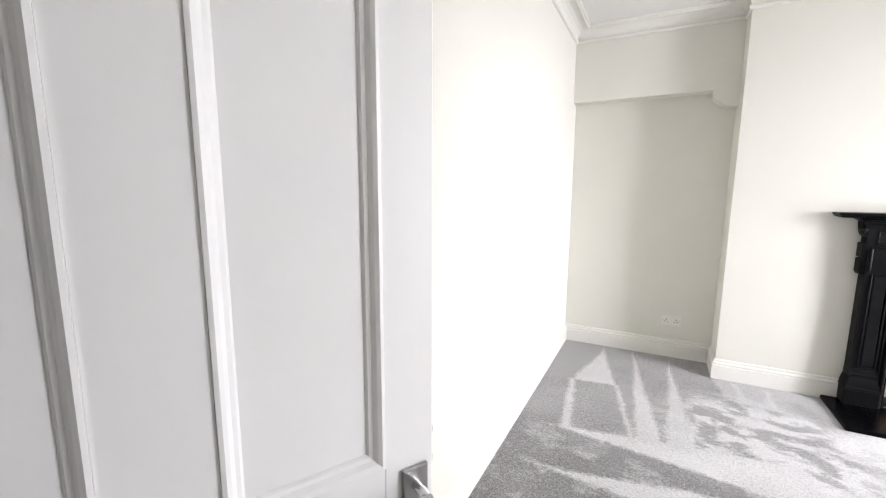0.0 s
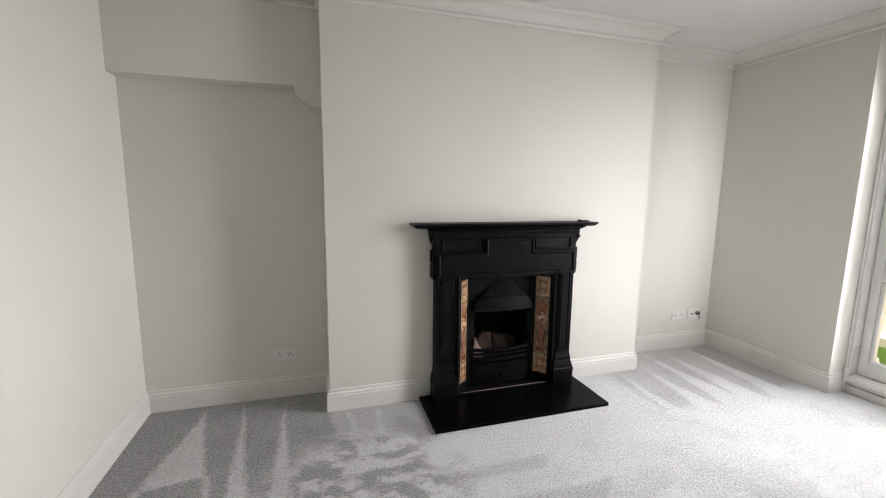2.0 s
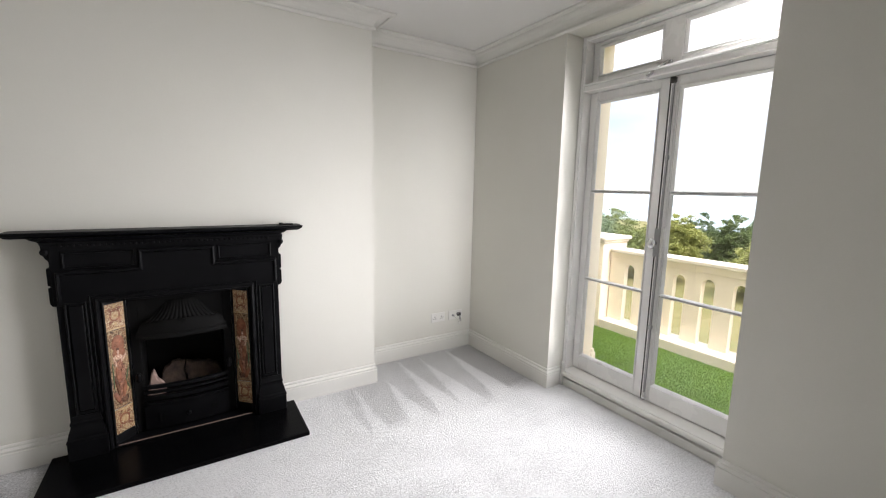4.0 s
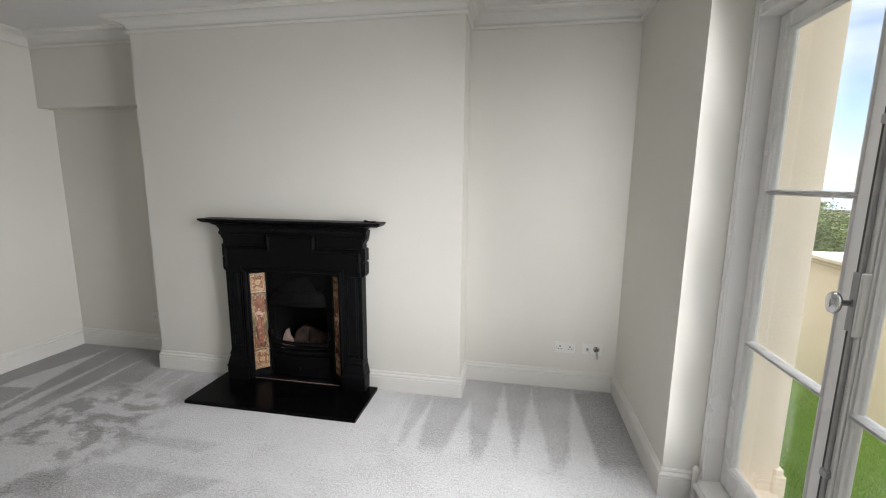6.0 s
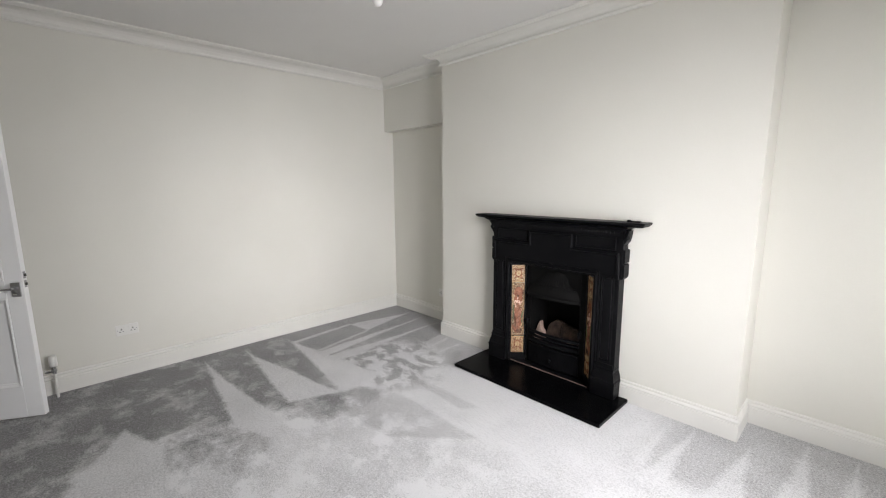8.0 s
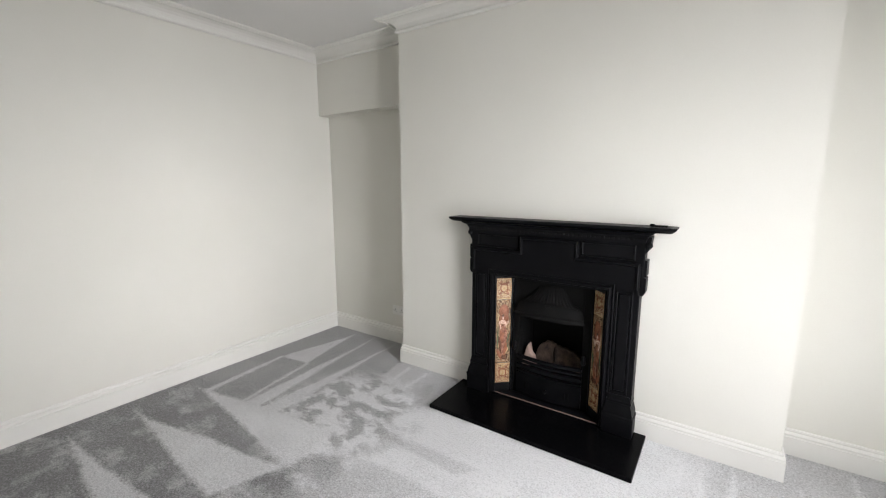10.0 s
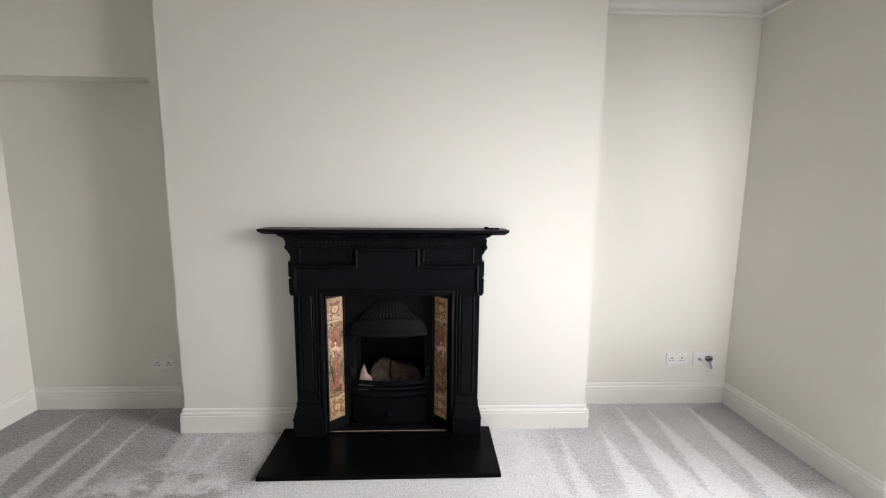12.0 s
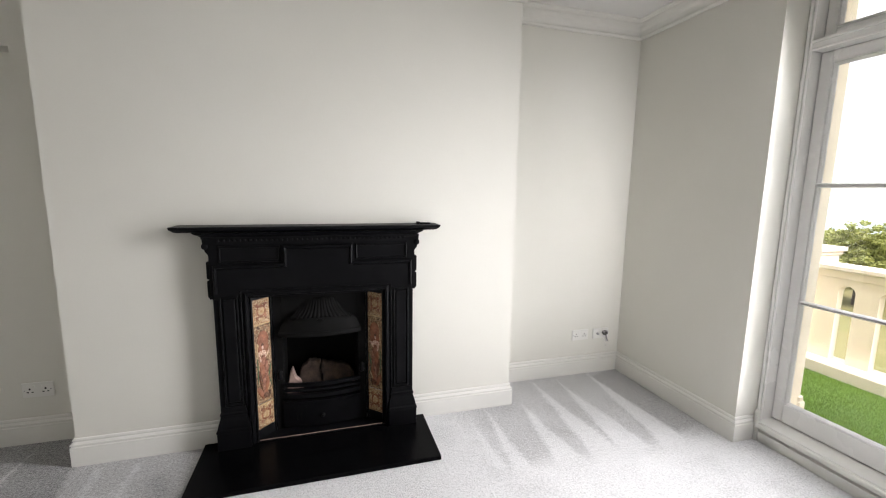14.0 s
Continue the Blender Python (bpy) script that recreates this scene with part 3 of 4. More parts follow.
def leaf(y0, y1, g0, g1):
    """A glazed door leaf between y0 and y1, its glass from g0 to g1."""
    lf = wpart("leaf", boxes((5.0300, 5.0760, y0, g0, 0.134, 2.193), (5.0300, 5.0760, g1, y1, 0.134, 2.193), (5.0300, 5.0760, g0, g1, 0.134, 0.240), (5.0300, 5.0760, g0, g1, 2.137, 2.193), bevel=0.003), FRAMEW)
    zs = [0.240, 0.854, 1.504, 2.137]
    for a, b in zip(zs, zs[1:]):
        bm = bead_frame(5.0320, g0 - 0.001, g1 + 0.001, a + (0.004 if a > 0.3 else 0), b - (0.004 if b < 2 else 0), 0.020, 0.020, 0.008 if a > 0.3 else None, 0.008 if b < 2 else None)
        wpart("glazing_bead", bm, FRAMEW)
    for z in zs[1:3]:
        wpart("glazing_bar", boxes((5.0340, 5.0740, g0, g1, z - 0.005, z + 0.005), bevel=0.003), FRAMEW)
    for a, b in zip(zs, zs[1:]):
        pane(win, g0, g1, a, b).location = -Vector(win.location)
    return lf


leaf(2.640, 3.222, 2.700, 3.166)
leaf(2.063, 2.636, 2.108, 2.588)
sash = boxes((5.0300, 5.0760, 2.064, 2.112, 2.253, 2.535), (5.0300, 5.0760, 3.170, 3.222, 2.253, 2.535), (5.0300, 5.0760, 2.590, 2.710, 2.253, 2.535), (5.0300, 5.0760, 2.112, 2.590, 2.253, 2.300),
             (5.0300, 5.0760, 2.710, 3.170, 2.253, 2.300), (5.0300, 5.0760, 2.112, 2.590, 2.512, 2.535), (5.0300, 5.0760, 2.710, 3.170, 2.512, 2.535), bevel=0.003)
wpart("transom_sash", sash, FRAMEW)
for a, b in ((2.112, 2.590), (2.710, 3.170)):
    wpart("glazing_bead", bead_frame(5.0320, a - 0.001, b + 0.001, 2.299, 2.513, 0.020, 0.020), FRAMEW)
    pane(win, a, b, 2.300, 2.512).location = -Vector(win.location)

# astragal and bolt on the meeting stiles
wpart("astragal", boxes((5.0200, 5.0300, 2.594, 2.634, 0.140, 2.190), bevel=0.003), FRAMEW)
bolt = wpart("espagnolette_bolt", boxes((5.0080, 5.0200, 2.606, 2.620, 0.160, 2.180), bevel=0.003), DULL, label="long dull metal espagnolette bolt")
# dark strip added for the shaded gap between the leaves; it also closes it
wpart("leaf_gap_strip", boxes((5.0200, 5.0500, 2.6345, 2.6415, 0.136, 2.192)), DARKM, label="dark strip standing in for the shaded gap between the leaves")
for z in (0.640, 1.715):
    wpart("bolt_guide", boxes((5.0010, 5.0230, 2.600, 2.626, z - 0.014, z + 0.014), bevel=0.004), STEEL)
wpart("bolt_foot", lathe([(0.004, 0), (0.014, 0.002), (0.015, 0.02), (0.010, 0.028), (0.009, 0.05)], (5.0100, 2.613, 0.142)), CHROME, label="chrome shoot at the bolt foot", smooth=True)
wpart("bolt_keeper", boxes((4.9980, 5.0260, 2.598, 2.628, 2.150, 2.186), bevel=0.006), DARKM)
wpart("lock_case", boxes((5.0020, 5.0280, 2.588, 2.599, 1.095, 1.285), bevel=0.003), GLOSSW, label="white painted rim lock case")
wpart("lock_plate", boxes((5.0180, 5.0220, 2.600, 2.648, 1.10, 1.28), bevel=0.001), DULL)
knob = lathe([(0.004, 0.0), (0.010, 0.002), (0.008, 0.012), (0.008, 0.030), (0.012, 0.034), (0.026, 0.040), (0.030, 0.048), (0.027, 0.058), (0.014, 0.064), (0.003, 0.065)], (0, 0, 0), "z", 28)
bmesh.ops.transform(knob, matrix=Matrix.Translation((5.0200, 2.634, 1.187)) @ Matrix.Rotation(radians(-90), 4, "Y") @ Matrix.Diagonal((1.15, 0.8, 1, 1)), verts=knob.verts)
wpart("knob", knob, CHROME, label="oval polished chrome door knob", smooth=True)
stay = boxes((5.0120, 5.0300, 2.640, 2.674, 2.272, 2.292), bevel=0.003)
rod((5.0080, 2.657, 2.288), (4.955, 2.735, 2.214), 0.008, 10, bm=stay)
rod((5.0030, 2.667, 2.280), (4.945, 2.748, 2.202), 0.011, 10, bm=stay)
wpart("transom_stay", stay, CHROME, label="chrome stay of the transom light")
for y in (WY1 - 0.032,):
    wpart("reveal_stop", lathe([(0.004, 0), (0.013, 0.0), (0.013, 0.155), (0.016, 0.165), (0.016, 0.178), (0.009, 0.190), (0.002, 0.193)], (4.926, y + 0.006, 0.0)), GLOSSW, label="white rounded post beside the threshold", smooth=True)


# ---- fireplace ----
MX = 2.447
fire = empty("fireplace_surround", (MX, CY, 0), label="black painted cast iron fireplace surround with a moulded shelf", category="fireplace")


def under(thing):
    off = Vector(thing.location)

    def f(name, bm, mat, label="", smooth=False, parent=None):
        bmesh.ops.translate(bm, verts=bm.verts, vec=-off)
        return part(name, bm, mat, parent or thing, label, smooth)
    return f


fp = under(fire)
WALLY = CY - 0.001
# shelf: a board with a moulded front and returned ends
shelf = bmesh.new()
prof = [(0.0, 1.252), (0.0, 1.246), (0.004, 1.238), (0.012, 1.232), (0.018, 1.226), (0.030, 1.222)]
rings = []
for d, z in [(0.012, 1.2535)] + prof + [(0.075, 1.2215)]:
    x0, x1, y0 = 1.748 + d, 3.132 - d, 3.858 + d
    rings.append([shelf.verts.new(v) for v in ((x0, WALLY, z), (x0, y0, z), (x1, y0, z), (x1, WALLY, z))])
for a, b in zip(rings, rings[1:]):
    for i in range(3):
        shelf.faces.new((a[i], a[i + 1], b[i + 1], b[i]))
shelf.faces.new(rings[0])
shelf.faces.new(rings[-1][::-1])
fp("shelf", shelf, IRON)
# bed mould under the shelf
bed = bmesh.new()
rings = []
for d, z in [(0.000, 1.2235), (0.010, 1.214), (0.026, 1.206), (0.034, 1.198), (0.034, 1.190), (0.042, 1.182), (0.046, 1.160)]:
    x0, x1, y0 = 1.846 + d, 3.034 - d, 3.862 + d * 0.9
    rings.append([bed.verts.new(v) for v in ((x0, WALLY, z), (x0, y0, z), (x1, y0, z), (x1, WALLY, z))])
for a, b in zip(rings, rings[1:]):
    for i in range(3):
        bed.faces.new((a[i], a[i + 1], b[i + 1], b[i]))
fp("bed_mould", bed, IRON)
# dentils under the mould
for i in range(39):
    x = 1.955 + i * 0.0255
    fp("dentil", boxes((x - 0.008, x + 0.008, 3.896, 3.905, 1.172, 1.190), bevel=0.003), IRON)
# frieze with sunk panels and the raised stepped edge
fp("frieze", boxes((1.904, 2.990, 3.912, WALLY, 0.868, 1.170), bevel=0.003), IRON)
fp("lower_frieze", prism([(1.920, 0.868), (2.974, 0.868), (2.974, 1.030), (2.634, 1.030), (2.634, 1.128), (2.266, 1.128), (2.266, 1.030), (1.920, 1.030)], "y", 3.898, 3.914, bevel=0.003), IRON)


def ridge(points, y, w, h, closed=False):
    """A half-round ridge along a line of (x, z)."""
    bm = bmesh.new()
    pts = [Vector(p) for p in points]
    k = len(pts)
    rings = []
    for i, p in enumerate(pts):
        d0 = (p - pts[i - 1]).normalized() if i > 0 or closed else None
        d1 = (pts[(i + 1) % k] - p).normalized() if i < k - 1 or closed else None
        n0 = Vector((-(d0 or d1).y, (d0 or d1).x))
        n1 = Vector((-(d1 or d0).y, (d1 or d0).x))
        mit = n0 + n1
        mit = mit / max(1e-6, mit.dot(n0))
        rings.append([bm.verts.new((p.x + mit.x * s, y - t, p.y + mit.y * s)) for s, t in ((-w, 0), (-w * 0.6, h * 0.75), (0, h), (w * 0.6, h * 0.75), (w, 0))])
    for i in range(k if closed else k - 1):
        a, b = rings[i], rings[(i + 1) % k]
        for j in range(4):
            bm.faces.new((a[j], a[j + 1], b[j + 1], b[j]))
    return bm


fp("frieze_moulding", ridge([(1.932, 0.900), (1.932, 1.040), (2.276, 1.040), (2.276, 1.138), (2.624, 1.138), (2.624, 1.040), (2.962, 1.040), (2.962, 0.900)], 3.900, 0.010, 0.011), IRON)
for a, b in ((1.958, 2.246), (2.654, 2.938)):
    fp("panel_moulding", ridge([(a, 1.066), (b, 1.066), (b, 1.142), (a, 1.142)], 3.913, 0.006, 0.008, True), IRON)
fp("opening_moulding", ridge([(2.072, 0.03), (2.072, 0.890), (2.822, 0.890), (2.822, 0.03)], 3.904, 0.014, 0.016), IRON)
fp("opening_moulding", ridge([(2.048, 0.26), (2.048, 0.912), (2.846, 0.912), (2.846, 0.26)], 3.904, 0.006, 0.010), IRON)
for s in (-1, 1):
    def bx(a, b, *r):
        return (MX + s * a, MX + s * b, *r)
    fp("pilaster", boxes(bx(0.362, 0.532, 3.904, WALLY, 0.026, 0.872), bevel=0.003), IRON)
    fp("pilaster_panel", ridge([(MX + s * 0.418, 0.275), (MX + s * 0.418, 0.880), (MX + s * 0.498, 0.880), (MX + s * 0.498, 0.275)], 3.904, 0.007, 0.010, True), IRON)
    fp("pilaster_panel", boxes(bx(0.428, 0.488, 3.894, 3.906, 0.290, 0.866), bevel=0.004), IRON)
    fp("plinth_block", boxes(bx(0.380, 0.551, 3.872, WALLY, 0.026, 0.128), bevel=0.005, seg=2), IRON)
    cap = bmesh.new()
    rings = []
    for d, z in ((0.0, 0.129), (0.001, 0.140), (0.007, 0.148), (0.008, 0.160), (0.013, 0.182), (0.020, 0.204), (0.022, 0.214), (0.019, 0.220), (0.019, 0.230), (0.024, 0.236), (0.026, 0.250), (0.030, 0.262)):
        xa, xb, ya = MX + s * (0.378 + d), MX + s * (0.553 - d), 3.870 + d
        rings.append([cap.verts.new(v) for v in ((xa, WALLY, z), (xa, ya, z), (xb, ya, z), (xb, WALLY, z))])
    for a, b in zip(rings, rings[1:]):
        for k in range(3):
            cap.faces.new((a[k], a[k + 1], b[k + 1], b[k]))
    cap.faces.new(rings[0])
    cap.faces.new(rings[-1][::-1])
    fp("plinth_cap", cap, IRON)
    # shaped side bracket with a scroll and a notched drop
    sx = lambda v: MX + s * v
    outline = [(sx(0.515), 0.868), (sx(0.546), 0.868), (sx(0.556), 0.885), (sx(0.556), 0.965), (sx(0.543), 0.972), (sx(0.556), 0.980), (sx(0.556), 1.066), (sx(0.538), 1.070), (sx(0.535), 1.084), (sx(0.541), 1.100), (sx(0.556), 1.118), (sx(0.565), 1.150), (sx(0.570), 1.195), (sx(0.515), 1.195)]
    fp("side_bracket", prism(outline, "y", 3.914, WALLY), IRON)
    fp("scroll", lathe([(0.004, -0.02), (0.015, -0.018), (0.019, 0.0), (0.015, 0.016), (0.010, 0.020), (0.003, 0.014)], (sx(0.556), 3.925, 1.148), "y", 18), IRON, smooth=True)

# hearth slab
hearth = tagged(part("hearth", boxes((1.812, 3.062, 3.531, 3.966, 0.0, 0.026), bevel=0.003), SLATE), "polished black slate hearth slab on the carpet", "hearth")

# inset grate with tiled cheeks
inset = empty("fire_inset", (MX, 3.97, 0.026), label="sooty black cast iron fire inset with splayed tiled cheeks", category="fire inset")
fi = under(inset)
PIN = 0.262
fi("back_plate", boxes((MX - PIN, MX - 0.214, 4.004, 4.016, 0.03, 0.868), (MX + 0.214, MX + PIN, 4.004, 4.016, 0.03, 0.868), (MX - 0.214, MX + 0.214, 4.004, 4.016, 0.60, 0.868), (MX - 0.214, MX + 0.214, 4.004, 4.016, 0.03, 0.20), bevel=0.002), SOOT)
fi("firebox", boxes((MX - 0.225, MX - 0.212, 4.018, 4.27, 0.03, 0.70), (MX + 0.212, MX + 0.225, 4.018, 4.27, 0.03, 0.70), (MX - 0.212, MX + 0.212, 4.258, 4.27, 0.03, 0.70), (MX - 0.212, MX + 0.212, 4.018, 4.258, 0.688, 0.70), (MX - 0.212, MX + 0.212, 4.018, 4.258, 0.20, 0.212)), SOOT)
for z0 in (0.869, 0.0265):
    fi("slip", boxes((MX - 0.376, MX + 0.376, 3.905, 4.004, z0, z0 + 0.008), bevel=0.002), IRON)
TILE_RELIEF = ((0.002, 0.612, 0.037, 0.052, 0, 0.0022, TILE_RUST), (0.002, 0.560, 0.037, 0.030, 0, 0.0021, TILE_RUST), (-0.004, 0.584, 0.011, 0.009, 20, 0.0040, TILE_DARK), (-0.003, 0.566, 0.008, 0.011, 0, 0.0050, TILE_PINK),
               (-0.004, 0.536, 0.024, 0.016, 8, 0.0044, TILE_PINK), (-0.022, 0.510, 0.007, 0.034, -14, 0.0046, TILE_PINK), (0.020, 0.520, 0.007, 0.030, 40, 0.0046, TILE_PINK), (0.000, 0.490, 0.019, 0.036, 4, 0.0044, TILE_ROSE),
               (-0.008, 0.430, 0.017, 0.062, -6, 0.0042, TILE_RUST), (0.012, 0.420, 0.013, 0.066, 8, 0.0044, TILE_ROSE), (-0.020, 0.370, 0.010, 0.070, -10, 0.0044, TILE_DARK), (-0.004, 0.350, 0.011, 0.074, 4, 0.0048, TILE_ROSE),
               (0.016, 0.340, 0.013, 0.062, 12, 0.0046, TILE_RUST), (-0.024, 0.300, 0.014, 0.044, -24, 0.0044, TILE_RUST), (0.006, 0.284, 0.030, 0.022, 10, 0.0042, TILE_DARK), (0.036, 0.420, 0.004, 0.050, 14, 0.0044, TILE_GREEN),
               (0.036, 0.360, 0.004, 0.040, -18, 0.0046, TILE_GREEN), (0.030, 0.330, 0.004, 0.034, 30, 0.0046, TILE_CREAM), (-0.038, 0.430, 0.0035, 0.085, 0, 0.0040, TILE_GREEN), (-0.038, 0.560, 0.0035, 0.040, 3, 0.0040, TILE_CREAM))
TILE_SPANS = ((0.092, 0.235, "s"), (0.240, 0.695, "l"), (0.700, 0.846, "s"))
for s in (-1, 1):
    o, i = Vector((MX + s * 0.358, 3.912)), Vector((MX + s * (PIN + 0.002), 4.002))
    ang = math.atan2(i.y - o.y, i.x - o.x)
    ln = (i - o).length
    cheek = empty("cheek", (0, 0, 0))
    cheek.parent = inset
    cheek.matrix_local = Matrix.Translation(Vector((o.x, o.y, 0)) - Vector(inset.location)) @ Matrix.Rotation(ang, 4, "Z")
    side = -s  # the tiled face looks out of the recess
    fr = boxes((0, 0.012, -0.004, 0.012, 0.03, 0.868), (ln - 0.010, ln, -0.004, 0.012, 0.03, 0.868), (0.012, ln - 0.010, 0.0, 0.010, 0.846, 0.868), (0.012, ln - 0.010, 0.0, 0.010, 0.03, 0.09), bevel=0.002)
    bmesh.ops.transform(fr, matrix=Matrix.Diagonal((1, 1 if s < 0 else -1, 1, 1)), verts=fr.verts)
    part("cheek_frame", fr, IRON, cheek)
    q = 1 if s < 0 else -1
    for z0, z1, kind in TILE_SPANS:
        bm = boxes((0.013, ln - 0.011, q * 0.002, q * 0.010, z0, z1), bevel=0.0015)
        part("tile", bm, TILE if kind == "s" else TILE_LONG, cheek, "brown and rose glazed tile")
        c = (ln + 0.002) / 2
        y = q * 0.0015
        if kind == "s":
            part("rosette", lathe([(0.002, 0), (0.016, 0), (0.018, -q * 0.002), (0.010, -q * 0.003), (0.002, -q * 0.0035)], (c, y, (z0 + z1) / 2 + 0.005), "y", 16), TILE_CREAM, cheek, "cream rosette")
            ring = bmesh.new()
            rr = [[ring.verts.new((c + r_ * math.cos(k * math.pi / 12), y - q * h_, (z0 + z1) / 2 + 0.005 + r_ * 1.15 * math.sin(k * math.pi / 12))) for k in range(24)] for r_, h_ in ((0.023, 0.0), (0.024, 0.0012), (0.029, 0.0012), (0.030, 0.0))]
            for a, b in zip(rr, rr[1:]):
                for k in range(24):
                    ring.faces.new((a[k], a[(k + 1) % 24], b[(k + 1) % 24], b[k]))
            part("rosette_ring", ring, TILE_RUST, cheek, "rust brown ring")
            for k in range(8):
                t = k * math.pi / 4
                part("petal", lathe([(0.001, 0), (0.009, 0), (0.007, -q * 0.002), (0.001, -q * 0.002)], (c + 0.036 * math.cos(t), y, (z0 + z1) / 2 + 0.005 + 0.050 * math.sin(t)), "y", 8), TILE_ROSE if k % 2 else TILE_CREAM, cheek)
            zz = z1 if z0 < 0.2 else z0
            part("gilt_line", boxes((0.014, ln - 0.012, q * 0.0005, q * 0.003, zz - 0.006, zz + 0.002) if z0 < 0.2 else (0.014, ln - 0.012, q * 0.0005, q * 0.003, zz - 0.002, zz + 0.006)), TILE_CREAM, cheek)
        else:
            # a plain draped shape under an arch, with leaves at its foot
            for dx, dz, rx, rz, lean, depth, mt in TILE_RELIEF:
                bm = bmesh.new()
                bmesh.ops.create_uvsphere(bm, u_segments=14, v_segments=8, radius=1.0, matrix=Matrix.Translation((c + dx, q * 0.0025, dz)) @ Matrix.Rotation(radians(lean), 4, "Y") @ Matrix.Diagonal((rx, depth, rz, 1)))
                part("relief", bm, mt, cheek, smooth=True)

fi("hearth_strip", boxes((MX - 0.345, MX + 0.345, 3.908, 3.914, 0.0345, 0.0375), bevel=0.001), CLAYW, "worn pale edging strip")

# canopy of the grate: a flared shell of flutes over a broad plain lip
cols = 113
profile = []
for k in range(9):
    t = k / 8
    profile.append((0.104 + 0.078 * t ** 1.8, 3.994 - 0.048 * t ** 1.4, 0.824 - 0.104 * t, 0.006 * min(1.0, 0.35 + t)))
hood = bmesh.new()
rows_ = []
for half, y0, z0, amp in profile:
    row = []
    for k in range(cols):
        u = k / (cols - 1) * 2 - 1
        flute = abs(math.sin(u * 7.5 * math.pi)) ** 0.7
        row.append(hood.verts.new((MX + u * half, y0 + 0.022 * u * u - amp * flute, z0 - 0.010 * u * u)))
    rows_.append(row)
rows_.insert(0, [hood.verts.new((v.co.x, 4.012, v.co.z + 0.004)) for v in rows_[0]])
rows_.append([hood.verts.new((v.co.x, v.co.y + 0.02, v.co.z - 0.004)) for v in rows_[-1]])
for a, b in zip(rows_, rows_[1:]):
    for k in range(cols - 1):
        hood.faces.new((a[k], a[k + 1], b[k + 1], b[k]))
fi("hood_shell", hood, SOOT, "fluted shell of the fire hood", smooth=True)
lip = bmesh.new()
rows_ = []
for half, y0, z0 in ((0.176, 4.008, 0.732), (0.180, 3.962, 0.730), (0.192, 3.948, 0.722), (0.209, 3.942, 0.704), (0.219, 3.936, 0.680), (0.226, 3.930, 0.650), (0.228, 3.926, 0.642), (0.229, 3.920, 0.640), (0.232, 3.918, 0.626), (0.230, 3.920, 0.614), (0.220, 4.012, 0.612)):
    rows_.append([lip.verts.new((MX + u * half, min(4.012, y0 + 0.040 * u * u), z0 - 0.014 * u * u * (z0 > 0.65))) for u in (k / 12 - 1 for k in range(25))])
for a, b in zip(rows_, rows_[1:]):
    for k in range(24):
        lip.faces.new((a[k], a[k + 1], b[k + 1], b[k]))
fi("hood_lip", lip, SOOT, "plain broad lip of the fire hood")
# small cast drop in the middle of the lip
fi("hood_drop", prism([(MX - 0.022, 0.708), (MX, 0.716), (MX + 0.022, 0.708), (MX + 0.008, 0.698), (MX, 0.682), (MX - 0.008, 0.698)], "y", 3.938, 3.956, bevel=0.002), SOOT)


def bow(z0, z1, depth, half=0.222, y0=4.0, thick=0.014):
    """A bar bowed out towards the room."""
    bm = bmesh.new()
    k = 17
    rings = []
    for i in range(k):
        u = i / (k - 1) * 2 - 1
        x, y = MX + half * u, y0 - depth * (1 - u * u)
        rings.append([bm.verts.new(v) for v in ((x, y - thick / 2, z0 + 0.002), (x, y - thick / 2, z1 - 0.002), (x, y, z1), (x, y + thick, z1), (x, y + thick, z0), (x, y, z0))])
    for a, b in zip(rings, rings[1:]):
        for j in range(6):
            bm.faces.new((a[j], a[(j + 1) % 6], b[(j + 1) % 6], b[j]))
    bm.faces.new(rings[0])
    bm.faces.new(rings[-1][::-1])
    return bm


fi("grate_rail", bow(0.296, 0.318, 0.034), IRON)
fi("grate_rail", bow(0.266, 0.282, 0.030), IRON)
fi("grate_rail", bow(0.226, 0.252, 0.036), IRON)
fi("grate_rail", bow(0.196, 0.212, 0.038), IRON)
fi("ash_cover", bow(0.045, 0.194, 0.026), IRON)
fi("ash_cover_knob", lathe([(0.002, 0), (0.010, -0.002), (0.013, -0.010), (0.008, -0.018), (0.002, -0.020)], (MX, 3.967, 0.115), "y", 14), IRON, smooth=True)
for u in (-0.66, -0.56, 0.56, 0.66):
    fi("air_slot", boxes((MX + u * 0.222 - 0.004, MX + u * 0.222 + 0.004, 4.0 - 0.026 * (1 - u * u) - 0.010, 4.0, 0.09, 0.135)), SOOT)
for s in (-1, 1):
    fi("grate_bracket", lathe([(0.003, 0), (0.010, 0.004), (0.016, 0.016), (0.012, 0.030), (0.016, 0.044), (0.008, 0.058), (0.003, 0.062)], (MX + s * 0.232, 3.978, 0.352), "z", 14), IRON, smooth=True)
